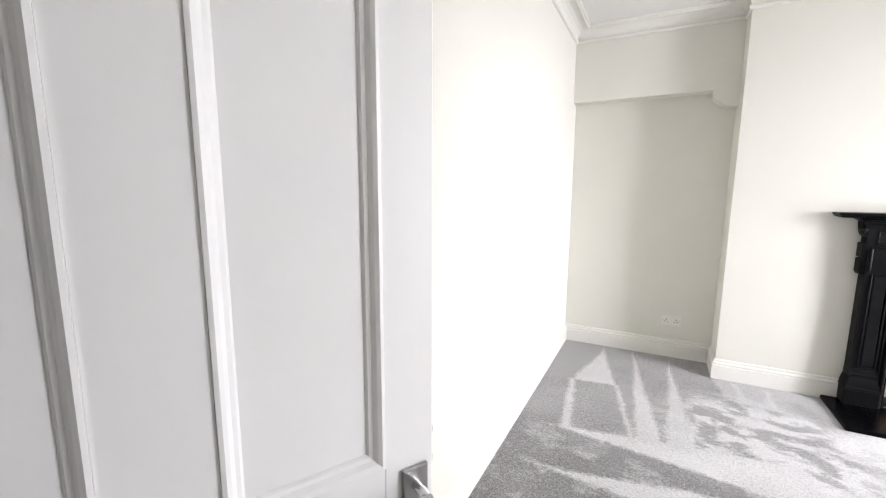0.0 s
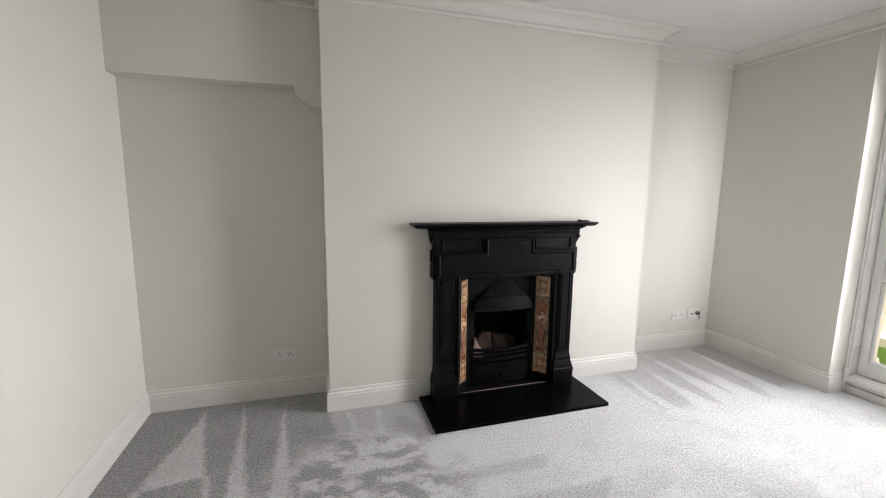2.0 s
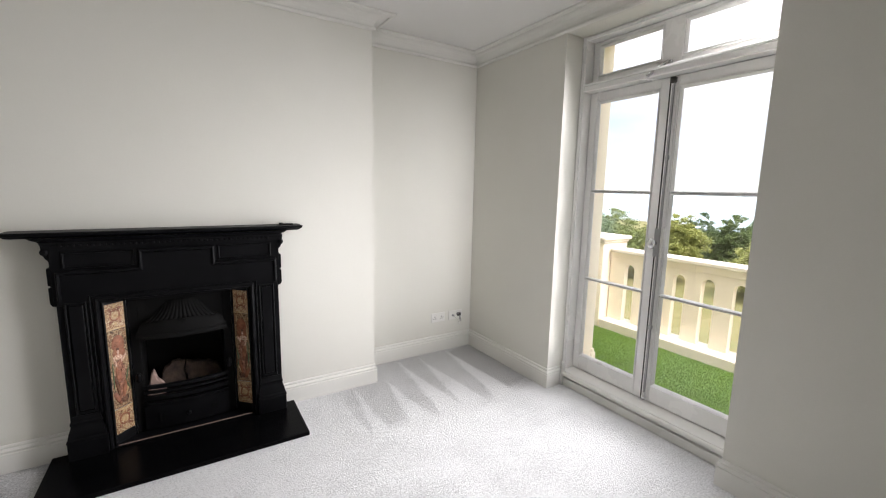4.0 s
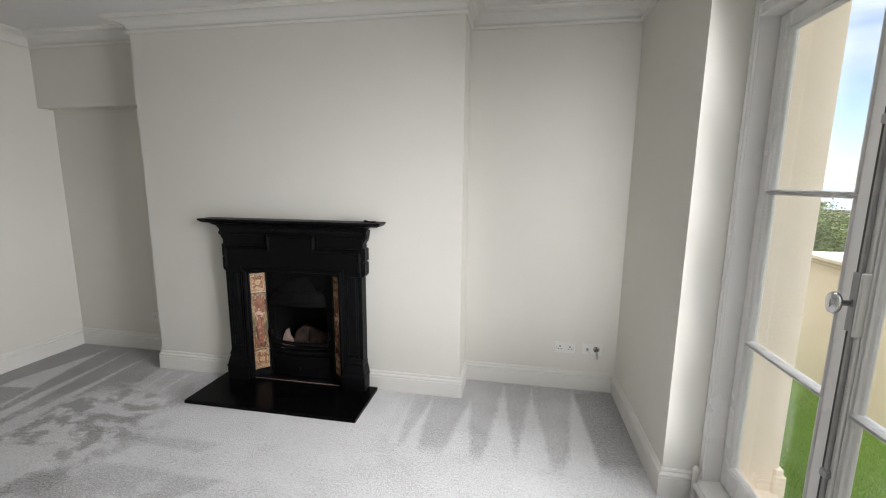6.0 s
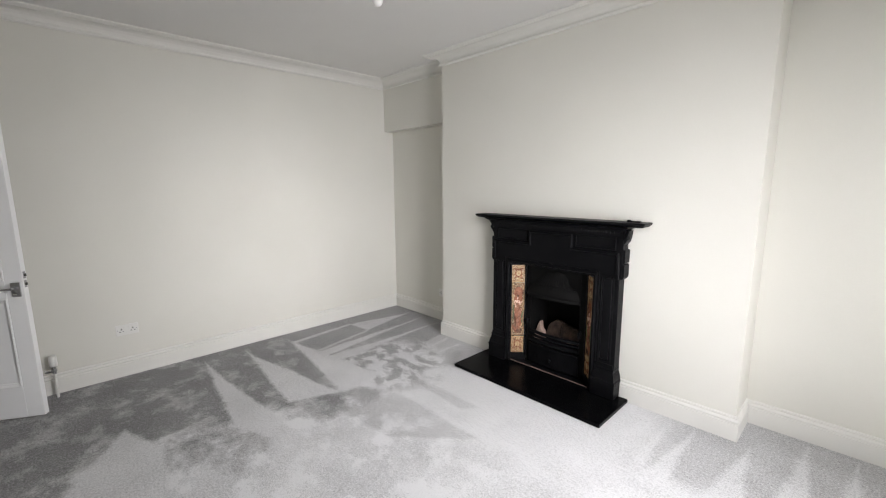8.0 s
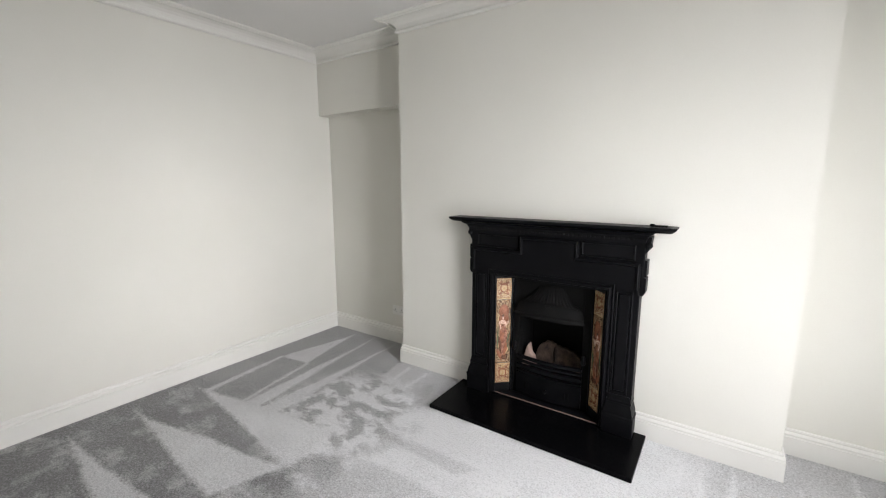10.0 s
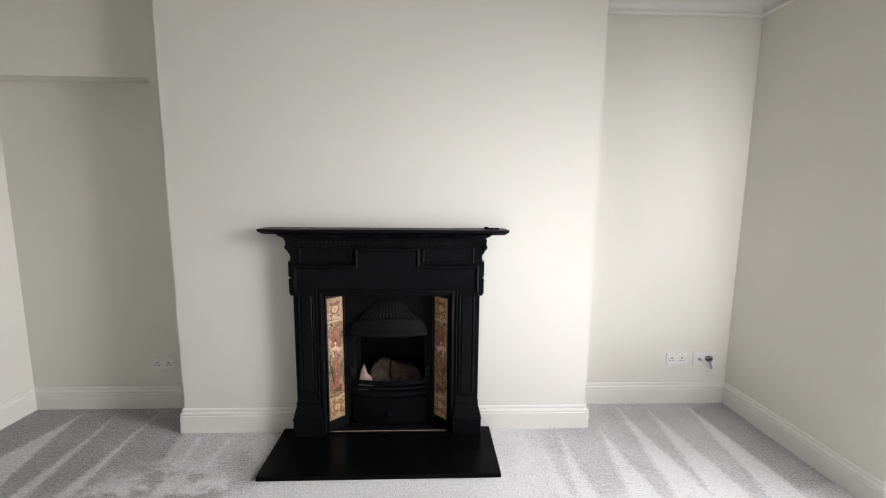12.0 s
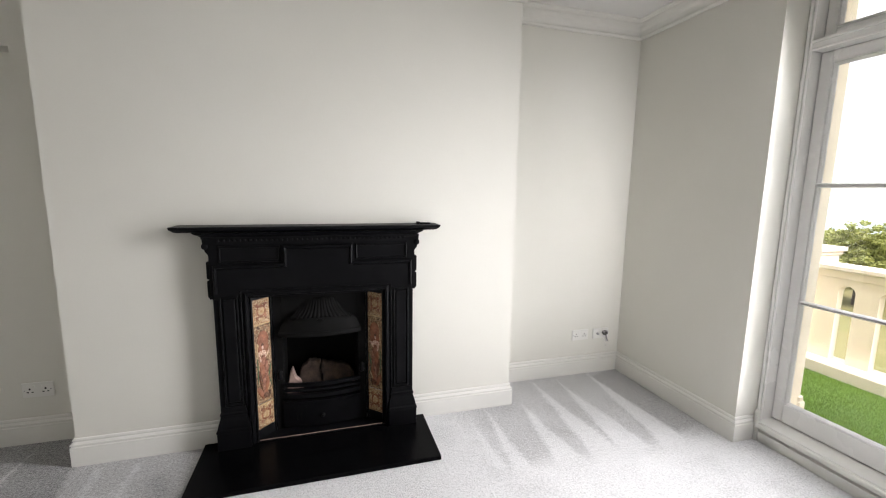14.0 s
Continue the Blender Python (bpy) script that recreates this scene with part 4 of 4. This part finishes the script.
# broken fireclay lining in the grate
for lump, y0 in (([(MX - 0.208, 0.23), (MX - 0.11, 0.23), (MX - 0.122, 0.300), (MX - 0.150, 0.330), (MX - 0.170, 0.402), (MX - 0.186, 0.372)], 4.04),
                 ([(MX - 0.150, 0.23), (MX - 0.004, 0.23), (MX - 0.005, 0.300), (MX - 0.016, 0.330), (MX - 0.006, 0.404), (MX - 0.026, 0.398), (MX - 0.040, 0.414), (MX - 0.062, 0.404), (MX - 0.078, 0.412), (MX - 0.096, 0.384), (MX - 0.118, 0.376), (MX - 0.134, 0.330)], 4.12),
                 ([(MX - 0.001, 0.23), (MX + 0.205, 0.23), (MX + 0.194, 0.290), (MX + 0.172, 0.345), (MX + 0.150, 0.352), (MX + 0.125, 0.376), (MX + 0.100, 0.370), (MX + 0.060, 0.390), (MX + 0.040, 0.382), (MX + 0.000, 0.402), (MX - 0.010, 0.330), (MX + 0.001, 0.300)], 4.11)):
    bm = prism([(lx_, 0.23 + (lz_ - 0.23) * 0.84) for lx_, lz_ in lump], "y", y0, y0 + 0.05, bevel=0.006)
    for v in bm.verts:
        v.co.y += 0.25 * (v.co.z - 0.23)
    fi("fireclay", bm, CLAYW if y0 < 4.05 else CLAY, "pale pointed fireclay piece" if y0 < 4.05 else "broken scorched fireclay lump")

# small catch lying on the shelf
latch = boxes((3.020, 3.085, 3.905, 3.935, 1.2535, 1.262), (3.000, 3.022, 3.910, 3.930, 1.2535, 1.268), bevel=0.003)
tagged(part("metal_catch", latch, IRON), "small black metal catch lying on the mantel shelf", "catch")


# ---- sockets and services ----
def socket_outlet(m, label):
    """A double switched socket: face towards local -y, centre at the origin."""
    th = empty("socket_outlet", label=label, category="socket", group="wall sockets")
    part("faceplate", boxes((-0.073, 0.073, -0.009, 0.0, -0.043, 0.043), bevel=0.003, seg=2), PLASTIC, th)
    for x in (-0.036, 0.036):
        part("pin_hole", boxes((x - 0.004, x + 0.004, -0.0097, -0.006, 0.002, 0.013)), BLACKP, th)
        for d in (-0.011, 0.011):
            part("pin_hole", boxes((x + d - 0.0045, x + d + 0.0045, -0.0097, -0.006, -0.014, -0.008)), BLACKP, th)
    for x in (-0.016, 0.016):
        part("rocker_switch", boxes((x - 0.006, x + 0.006, -0.012, -0.0085, 0.014, 0.030), bevel=0.0015), PLASTIC, th)
    for x in (-0.060, 0.060):
        part("screw", lathe([(0.001, 0), (0.0035, 0), (0.0035, -0.001), (0.001, -0.0014)], (x, -0.009, 0), "y", 10), STEEL, th)
    th.matrix_world = m
    return th


socket_outlet(pose(0.916, YB, 0.312), "white plastic double wall socket above the skirting")
socket_outlet(pose(4.420, YB, 0.322), "white plastic double wall socket beside the aerial plate")
socket_outlet(pose(XL, 1.585, 0.375, 0, 0, 90), "white plastic double wall socket on the long wall")

aer = empty("aerial_plate", (4.610, YB, 0.322), label="white aerial wall plate with connectors and a loose cable end", category="aerial socket")
part("faceplate", boxes((-0.073, 0.073, -0.009, 0.0, -0.043, 0.043), bevel=0.003, seg=2), PLASTIC, aer)
part("connector", lathe([(0.002, 0), (0.011, 0), (0.011, -0.008), (0.007, -0.010), (0.007, -0.022), (0.002, -0.022)], (-0.030, -0.009, -0.002), "y", 14), STEEL, aer)
part("connector", lathe([(0.002, 0), (0.018, 0), (0.020, -0.010), (0.014, -0.014), (0.014, -0.030), (0.002, -0.032)], (0.030, -0.009, 0.004), "y", 14), DARKM, aer)
bm = boxes((0.012, 0.026, -0.034, -0.012, 0.004, 0.024), (0.034, 0.052, -0.034, -0.012, 0.000, 0.022), bevel=0.004)
rod((0.030, -0.035, 0.0), (0.036, -0.040, -0.040), 0.007, 10, bm=bm)
part("isolating_valve", bm, DULL, aer, "dull grey metal valve fitting")
part("valve_tail", rod((0.036, -0.040, -0.040), (0.037, -0.041, -0.058), 0.0085, 10), CHROME, aer, "chrome tail")
cv = bpy.data.curves.new("cable", "CURVE")
cv.dimensions, cv.bevel_depth, cv.bevel_resolution = "3D", 0.0032, 3
sp = cv.splines.new("BEZIER")
sp.bezier_points.add(2)
for bp, co in zip(sp.bezier_points, ((-0.030, -0.03, -0.002), (-0.006, -0.055, -0.030), (0.024, -0.050, -0.092))):
    bp.co = co
    bp.handle_left_type = bp.handle_right_type = "AUTO"
cv.materials.append(PLASTIC)
cab = new("cable", cv)
cab.parent = aer
cab["label"] = "loose white cable end"

valve = empty("radiator_valve", (0.150, 1.140, 0.0), label="white thermostatic radiator valve on a pipe by the skirting", category="radiator valve")
part("thermostat_head", lathe([(0.004, 0.235), (0.021, 0.237), (0.023, 0.245), (0.023, 0.300), (0.019, 0.312), (0.004, 0.314)], (0, 0, 0)), PLASTIC, valve, "white plastic thermostat head", smooth=True)
bm = lathe([(0.004, 0.180), (0.013, 0.180), (0.013, 0.196), (0.017, 0.198), (0.017, 0.218), (0.013, 0.220), (0.013, 0.236), (0.004, 0.236)], (0, 0, 0))
rod((0, 0, 0.205), (0, -0.05, 0.205), 0.011, 12, bm=bm)
part("valve_body", bm, CHROME, valve, "chrome valve body")
part("pipe", rod((0, 0, 0.0), (0, 0, 0.182), 0.0085, 14), GLOSSW, valve, "white painted pipe")

# pendant lamp holder
pend = empty("pendant_lamp", (2.42, 2.415, ZC), label="white ceiling pendant with a bare pale bulb", category="pendant lamp")
part("ceiling_rose", lathe([(0.004, 0), (0.05, 0), (0.05, -0.008), (0.038, -0.022), (0.012, -0.028), (0.003, -0.028)], (0, 0, 0)), PLASTIC, pend, smooth=True)
part("flex", rod((0, 0, -0.025), (0, 0, -0.215), 0.003, 8), PLASTIC, pend)
part("lamp_holder", lathe([(0.004, -0.20), (0.012, -0.205), (0.017, -0.225), (0.018, -0.262), (0.021, -0.270), (0.004, -0.270)], (0, 0, 0)), PLASTIC, pend, smooth=True)
part("bulb", lathe([(0.004, -0.268), (0.014, -0.268), (0.016, -0.285), (0.022, -0.305), (0.026, -0.325), (0.024, -0.345), (0.015, -0.358), (0.003, -0.362)], (0, 0, 0)), plain("pearl_bulb_glass", (0.86, 0.85, 0.84), rough=0.3, bump=0.0), pend, smooth=True)


# ---- door, standing open ----
DW, DT, DH = 0.762, 0.040, 2.0
dang = math.degrees(math.atan2(1.07 - 0.40, 0.42 - 0.06))
door = empty("door_1", (0.06, 0.40, 0.008), label="white painted four-panel door standing wide open", category="door", kind="structure")
door.matrix_world = pose(0.06, 0.40, 0.008, 0, 0, dang)
# local x along the leaf from the hinge, local -y towards the room
st, mu0, mu1 = 0.100, 0.308, 0.432
ZR = ((0.0, 0.21), (0.80, 0.918), (1.89, DH))
part("stile", boxes((0, st, 0, DT, 0, DH), bevel=0.002), DOORW, door)
part("stile", boxes((0.668, DW, 0, DT, 0, DH), bevel=0.002), DOORW, door)
for z0, z1 in ZR:
    part("rail", boxes((st, 0.668, 0, DT, z0, z1), bevel=0.001), DOORW, door)
for z0, z1 in ((0.21, 0.80), (0.918, 1.89)):
    part("muntin", boxes((mu0, mu1, 0, DT, z0, z1), bevel=0.001), DOORW, door)


def panel_with_moulding(x0, x1, z0, z1):
    part("panel", boxes((x0, x1, 0.013, DT - 0.013, z0, z1)), DOORW, door)
    for sgn, face in ((1, 0.0), (-1, DT)):
        bm = bmesh.new()
        rings = []
        for d, h in ((0.0, -0.004), (0.006, -0.005), (0.012, -0.001), (0.018, 0.006), (0.024, 0.008), (0.028, 0.0125)):
            rings.append([bm.verts.new((x, face + sgn * h, z)) for x, z in ((x0 + d, z0 + d), (x1 - d, z0 + d), (x1 - d, z1 - d), (x0 + d, z1 - d))])
        base = [bm.verts.new((v.co.x, face + sgn * 0.0125, v.co.z)) for v in rings[0]]
        rings = [base] + rings
        for a, b in zip(rings, rings[1:]):
            for i in range(4):
                bm.faces.new((a[i], a[(i + 1) % 4], b[(i + 1) % 4], b[i]))
        part("panel_moulding", bm, DOORW, door)


for x0, x1 in ((st, mu0), (mu1, 0.668)):
    for z0, z1 in ((0.21, 0.80), (0.918, 1.89)):
        panel_with_moulding(x0, x1, z0, z1)
hd = part("door_handle", boxes((0.698, 0.748, -0.008, 0.0, 0.812, 0.902), bevel=0.002), STEEL, door, "satin nickel lever handle on a square plate")
bm = rod((0.722, -0.008, 0.870), (0.722, -0.050, 0.870), 0.009, 14)
rod((0.722, -0.048, 0.870), (0.606, -0.050, 0.868), 0.0085, 14, bm=bm)
part("lever", bm, CHROME, hd)
part("thumb_turn", boxes((0.712, 0.732, -0.018, -0.008, 0.826, 0.834), bevel=0.002), CHROME, hd)
for z in (0.888, 0.945):
    part("latch_plate", boxes((DW - 0.001, DW + 0.002, 0.010, 0.030, z - 0.022, z + 0.022), bevel=0.0006), STEEL, door)
    part("latch_bolt", boxes((DW, DW + 0.010, 0.014, 0.026, z - 0.008, z + 0.008), bevel=0.002), DARKM, door)


# ---- balcony ----
structure("wall_exterior", boxes((5.08, OUT, -1.6, 2.045, -0.3, 3.2), (5.08, OUT, 3.238, 9.0, -0.3, 3.2), (5.08, OUT, 2.045, 3.238, 2.58, 3.2), (5.08, OUT, 2.045, 3.238, -0.3, 0.10)), STUCCO, "cream painted outer wall of the house", "wall")
structure("wall_plinth", boxes((OUT - 0.02, OUT + 0.035, 3.225, 9.0, 0.03, 0.19), (OUT - 0.02, OUT + 0.02, 3.228, 9.0, 0.19, 0.225), (OUT, OUT + 0.035, -1.6, 2.05, 0.03, 0.19), bevel=0.006), STUCCO, "cream painted plinth at the wall foot", "plinth")
structure("balcony_slab", boxes((OUT, 6.7, -1.6, 9.0, -0.35, 0.03)), SLAB, "concrete balcony slab", "balcony")
structure("artificial_turf", boxes((OUT, 6.262, -1.6, 9.0, 0.03, 0.036)), TURFBASE, "bright green artificial grass mat on the balcony", "artificial grass")

rng = np.random.default_rng(4)
N = 170000
bx_, by_ = rng.uniform(OUT + 0.02, 6.255, N), rng.uniform(1.2, 6.0, N)
ht, wd, az = rng.uniform(0.010, 0.024, N), rng.uniform(0.0011, 0.0020, N), rng.uniform(0, 2 * np.pi, N)
lx, ly = rng.normal(0, 0.007, N), rng.normal(0, 0.007, N)
ca, sa = np.cos(az) * wd, np.sin(az) * wd
V = np.empty((N, 3, 3))
V[:, 0] = np.stack([bx_ - ca, by_ - sa, np.full(N, 0.034)], 1)
V[:, 1] = np.stack([bx_ + ca, by_ + sa, np.full(N, 0.034)], 1)
V[:, 2] = np.stack([bx_ + lx, by_ + ly, 0.036 + ht], 1)
me = bpy.data.meshes.new("turf_blades")
me.from_pydata(V.reshape(-1, 3).tolist(), [], np.arange(3 * N).reshape(-1, 3).tolist())
me.materials.append(TURF)
tagged(new("turf_blades", me), "bright green artificial grass blades", "artificial grass", kind="stuff")

par = empty("balustrade", (6.48, 2.0, 0.03), label="cream painted masonry balustrade with round-headed slots", category="balustrade")
pa = under(par)
pa("base_rail", boxes((6.262, 6.52, -1.6, 3.92, 0.03, 0.132), bevel=0.008), COPING)
P, HW, SPR = 0.256, 0.055, 0.693
c0 = 3.695
pa("end_post", boxes((6.40, 6.46, c0 + HW, 3.92, 0.132, 0.80)), STUCCO)
for k in range(20):
    c = c0 - k * P
    pa("baluster", boxes((6.40, 6.46, c - P + HW, c - HW, 0.132, SPR)), STUCCO)
    # arched head piece over the slot
    arch = [(c - P / 2, 0.80), (c - P / 2, SPR), (c - HW, SPR)]
    arch += [(c - HW * math.cos(t), SPR + HW * math.sin(t)) for t in (math.pi * j / 10 for j in range(1, 10))]
    arch += [(c + HW, SPR), (c + P / 2, SPR), (c + P / 2, 0.80)]
    pa("slot_head", prism(arch, "x", 6.40, 6.46), STUCCO)
pa("top_rail", boxes((6.392, 6.50, -1.6, 3.92, 0.80, 0.862), bevel=0.004), STUCCO)
pa("coping", boxes((6.365, 6.56, -1.6, 3.92, 0.862, 0.905), bevel=0.010), COPING)

pier = empty("balcony_pier", (6.5, 4.4, 0.03), label="solid cream masonry pier with a projecting cap", category="pier")
pp = under(pier)
pp("body", boxes((6.275, 6.68, 3.935, 4.90, 0.03, 0.955), bevel=0.006), STUCCO)
pp("cap", boxes((6.245, 6.715, 3.90, 4.93, 0.985, 1.022), (6.262, 6.695, 3.918, 4.915, 0.955, 0.985), bevel=0.008), COPING)
lw = empty("parapet_wall", (6.5, 6.5, 0.03), label="low cream masonry parapet wall beyond the pier", category="parapet")
ppw = under(lw)
ppw("body", boxes((6.30, 6.62, 4.94, 9.0, 0.03, 0.90)), STUCCO)
ppw("coping", boxes((6.27, 6.65, 4.94, 9.0, 0.90, 0.94), bevel=0.008), COPING)


# ---- the view outside ----
GZ = -6.0
structure("ground", boxes((OUT, 62, -260, 300, GZ - 9.0, GZ), (62, 104, 52, 122, GZ - 9.0, GZ)), LAWN, "dry yellow-green lawn below the balcony", "lawn")
structure("water", boxes((62, 4200, -4000, 4500, GZ - 8.0, GZ - 7.0)), SEA, "pale hazy sea out to the horizon", "sea")
structure("house_wall_below", boxes((5.0, OUT, -1.6, 9.0, GZ, -0.3)), STUCCO, "cream painted lower wall of the house", "wall")


def make_tree(x, y, top, width, leafmat, seed, label, dens=5200, group=""):
    """A broad tree: tapered trunk, limbs, and a crown of small leaf clumps in uneven lobes."""
    r = np.random.default_rng(seed)
    h = top - GZ
    tr = empty("tree", (x, y, GZ), label=label, category="tree", group=group)
    bm = rod((0, 0, 0), (0, 0, h * 0.45), 0.05 * h * 0.7, 10, r2=0.03 * h * 0.7)
    lobes = []
    for k in range(17):
        a, q = r.uniform(0, 2 * np.pi), math.sqrt(r.uniform(0.05, 1))
        lz = h * r.uniform(0.36, 0.80) * (1.08 - 0.28 * q)
        rad = width * r.uniform(0.17, 0.27)
        lobes.append((q * math.cos(a) * width * 0.36, q * math.sin(a) * width * 0.36, lz, rad, min(rad * r.uniform(0.7, 0.95), h * 0.98 - lz)))
    lobes.append((0, 0, h * 0.74, width * 0.27, h * 0.26))
    for lx_, ly_, lz, *_ in lobes[:8]:
        rod((0, 0, h * r.uniform(0.2, 0.4)), (lx_ * 0.8, ly_ * 0.8, lz), 0.018 * h * 0.6, 6, r2=0.006 * h, bm=bm)
    part("trunk", bm, BARK, tr)
    tot = sum(l[3] ** 2 for l in lobes)
    vs = []
    for lx_, ly_, lz, ra, rb in lobes:
        k = max(6, int(650 * ra * ra / tot))
        d = r.normal(size=(k, 3))
        d /= np.linalg.norm(d, axis=1)[:, None]
        cl = d * r.uniform(0.35, 1.0, k)[:, None] ** 0.6 * np.array([ra, ra, max(rb, 0.2)]) + np.array([lx_, ly_, lz])
        per = dens // 650
        c = np.repeat(cl, per, 0) + r.normal(size=(k * per, 3)) * np.array([0.25, 0.25, 0.16]) * (width / 8.5)
        n = len(c)
        s = r.uniform(0.05, 0.115, n)
        u = r.normal(size=(n, 3)) * np.array([1, 1, 0.6])
        u /= np.linalg.norm(u, axis=1)[:, None]
        w = np.cross(np.array([0.2, 0.1, 1.0]) + 0.7 * r.normal(size=(n, 3)), u)
        w /= np.linalg.norm(w, axis=1)[:, None]
        vs.append(np.stack([c - u * s[:, None], c - w * s[:, None] * 0.6, c + u * s[:, None], c + w * s[:, None] * 0.6], 1))
    v = np.concatenate(vs).reshape(-1, 3)
    me_ = bpy.data.meshes.new("crown")
    me_.from_pydata(v.tolist(), [], np.arange(len(v)).reshape(-1, 4).tolist())
    me_.materials.append(leafmat)
    cr = new("crown", me_)
    cr.parent = tr
    return tr


def polar(az, d, eye=(3.0, 1.2)):
    return eye[0] + d * math.cos(radians(az)), eye[1] + d * math.sin(radians(az))


for i, (az_, d_, top_, w_, mat_, lab_) in enumerate((
        (28.6, 39, 0.0, 5.2, LEAF_B, "broad yellow-green tree in the garden"), (22.8, 41.6, -0.2, 4.0, LEAF_A, "dark green round-headed tree in the garden"), (17.6, 36, -1.35, 6.4, LEAF_B, "low yellow-green tree in the garden"),
        (9.5, 40.3, -2.1, 9.6, LEAF_C, "grey-green tree beyond the lawn"), (3.0, 41.6, -2.2, 10.8, LEAF_A, "dark green tree beyond the lawn"), (-5.0, 42.9, -1.9, 10.8, LEAF_C, "grey-green tree beyond the lawn"),
        (19.6, 50.4, -0.05, 5.4, LEAF_C, "grey-green round tree behind the others"), (26.0, 47, -0.3, 4.2, LEAF_C, "grey-green tree behind the yellow one"), (35.5, 40.3, -0.1, 6.6, LEAF_D, "mid-green tree beyond the lawn"), (40.5, 35.1, 0.05, 8.0, LEAF_C, "grey-green tree beyond the lawn"),
        (46.0, 38.3, 0.0, 8.4, LEAF_D, "broad mid-green tree beyond the lawn"), (52.0, 37.7, 0.1, 9.0, LEAF_C, "grey-green tree beyond the lawn"), (58.0, 36.4, 0.61, 10.2, LEAF_A, "dark green tree beyond the lawn"),
        (64.0, 37.7, 0.36, 10.8, LEAF_C, "grey-green tree beyond the lawn"), (70.0, 36.4, 0.22, 10.8, LEAF_A, "dark green tree beyond the lawn"), (48.2, 108, -1.0, 9.0, LEAF_A, "far dark green tree by the houses"), (44.2, 112, -1.5, 10.0, LEAF_C, "far grey-green tree by the houses"))):
    px, py = polar(az_, d_)
    make_tree(px, py, top_, w_, mat_, 10 + i, lab_, 46000, "garden trees")


def house(x, y, w, d, h, rot, label):
    """A far house with gabled roof, chimney and windows."""
    hs = empty("house", (x, y, GZ), label=label, category="house", group="far houses")
    hs.matrix_world = pose(x, y, GZ, 0, 0, rot)
    part("wall", boxes((-w / 2, w / 2, -d / 2, d / 2, 0, h)), RENDERW, hs)
    rf = part("roof", prism([(-d / 2 - 0.4, h - 0.2), (d / 2 + 0.4, h - 0.2), (d / 2 + 0.4, h), (0, h + d * 0.34), (-d / 2 - 0.4, h)], "x", -w / 2 - 0.3, w / 2 + 0.3), ROOF, hs)
    part("chimney", boxes((w * 0.3, w * 0.3 + 0.9, -0.4, 0.4, h + d * 0.2, h + d * 0.34 + 1.1)), ROOF, rf)
    for k in range(4):
        xx = -w / 2 + w * (k + 0.5) / 4
        for z in (h * 0.25, h * 0.7):
            part("window", boxes((xx - 0.5, xx + 0.5, -d / 2 - 0.05, -d / 2 + 0.05, z - 0.6, z + 0.6)), PANE_DARK, hs)


# a belt of shrubs closes the lawn under and behind the trees
r = np.random.default_rng(77)
n_ = 130000
ang_, dis_ = np.radians(r.uniform(-30, 82, n_)), r.uniform(45, 51, n_)
dis_ = dis_ - 6.0 * np.clip((np.degrees(ang_) - 28) / 18, 0, 1)
hh_ = r.uniform(0, 1, n_) ** 0.7 * (2.7 + 0.5 * np.sin(ang_ * 31) + 0.4 * np.sin(ang_ * 77) + 1.3 * np.clip((np.degrees(ang_) - 31) / 6, 0, 1))
c_ = np.stack([3 + dis_ * np.cos(ang_), 1.2 + dis_ * np.sin(ang_), GZ + hh_], 1)
u_ = r.normal(size=(n_, 3))
u_ /= np.linalg.norm(u_, axis=1)[:, None]
w2_ = np.cross(u_, r.normal(size=(n_, 3)))
w2_ /= np.linalg.norm(w2_, axis=1)[:, None]
q_ = np.stack([c_ - u_ * 0.13, c_ - w2_ * 0.09, c_ + u_ * 0.13, c_ + w2_ * 0.09], 1).reshape(-1, 3)
me = bpy.data.meshes.new("shrub_belt")
me.from_pydata(q_.tolist(), [], np.arange(len(q_)).reshape(-1, 4).tolist())
me.materials.append(LEAF_A)
tagged(new("shrub_belt", me), "dense dark green shrubs beyond the lawn", "shrubs", kind="stuff")

for az_, d_, w_, h_, rot_ in ((56, 95, 5, 2.0, 130), (45.4, 122, 9, 2.3, 150), (48.6, 126, 7, 2.0, 110)):
    hx_, hy_ = polar(az_, d_)
    house(hx_, hy_, w_, 5, h_, rot_, "far pale house with a red-brown tiled roof")
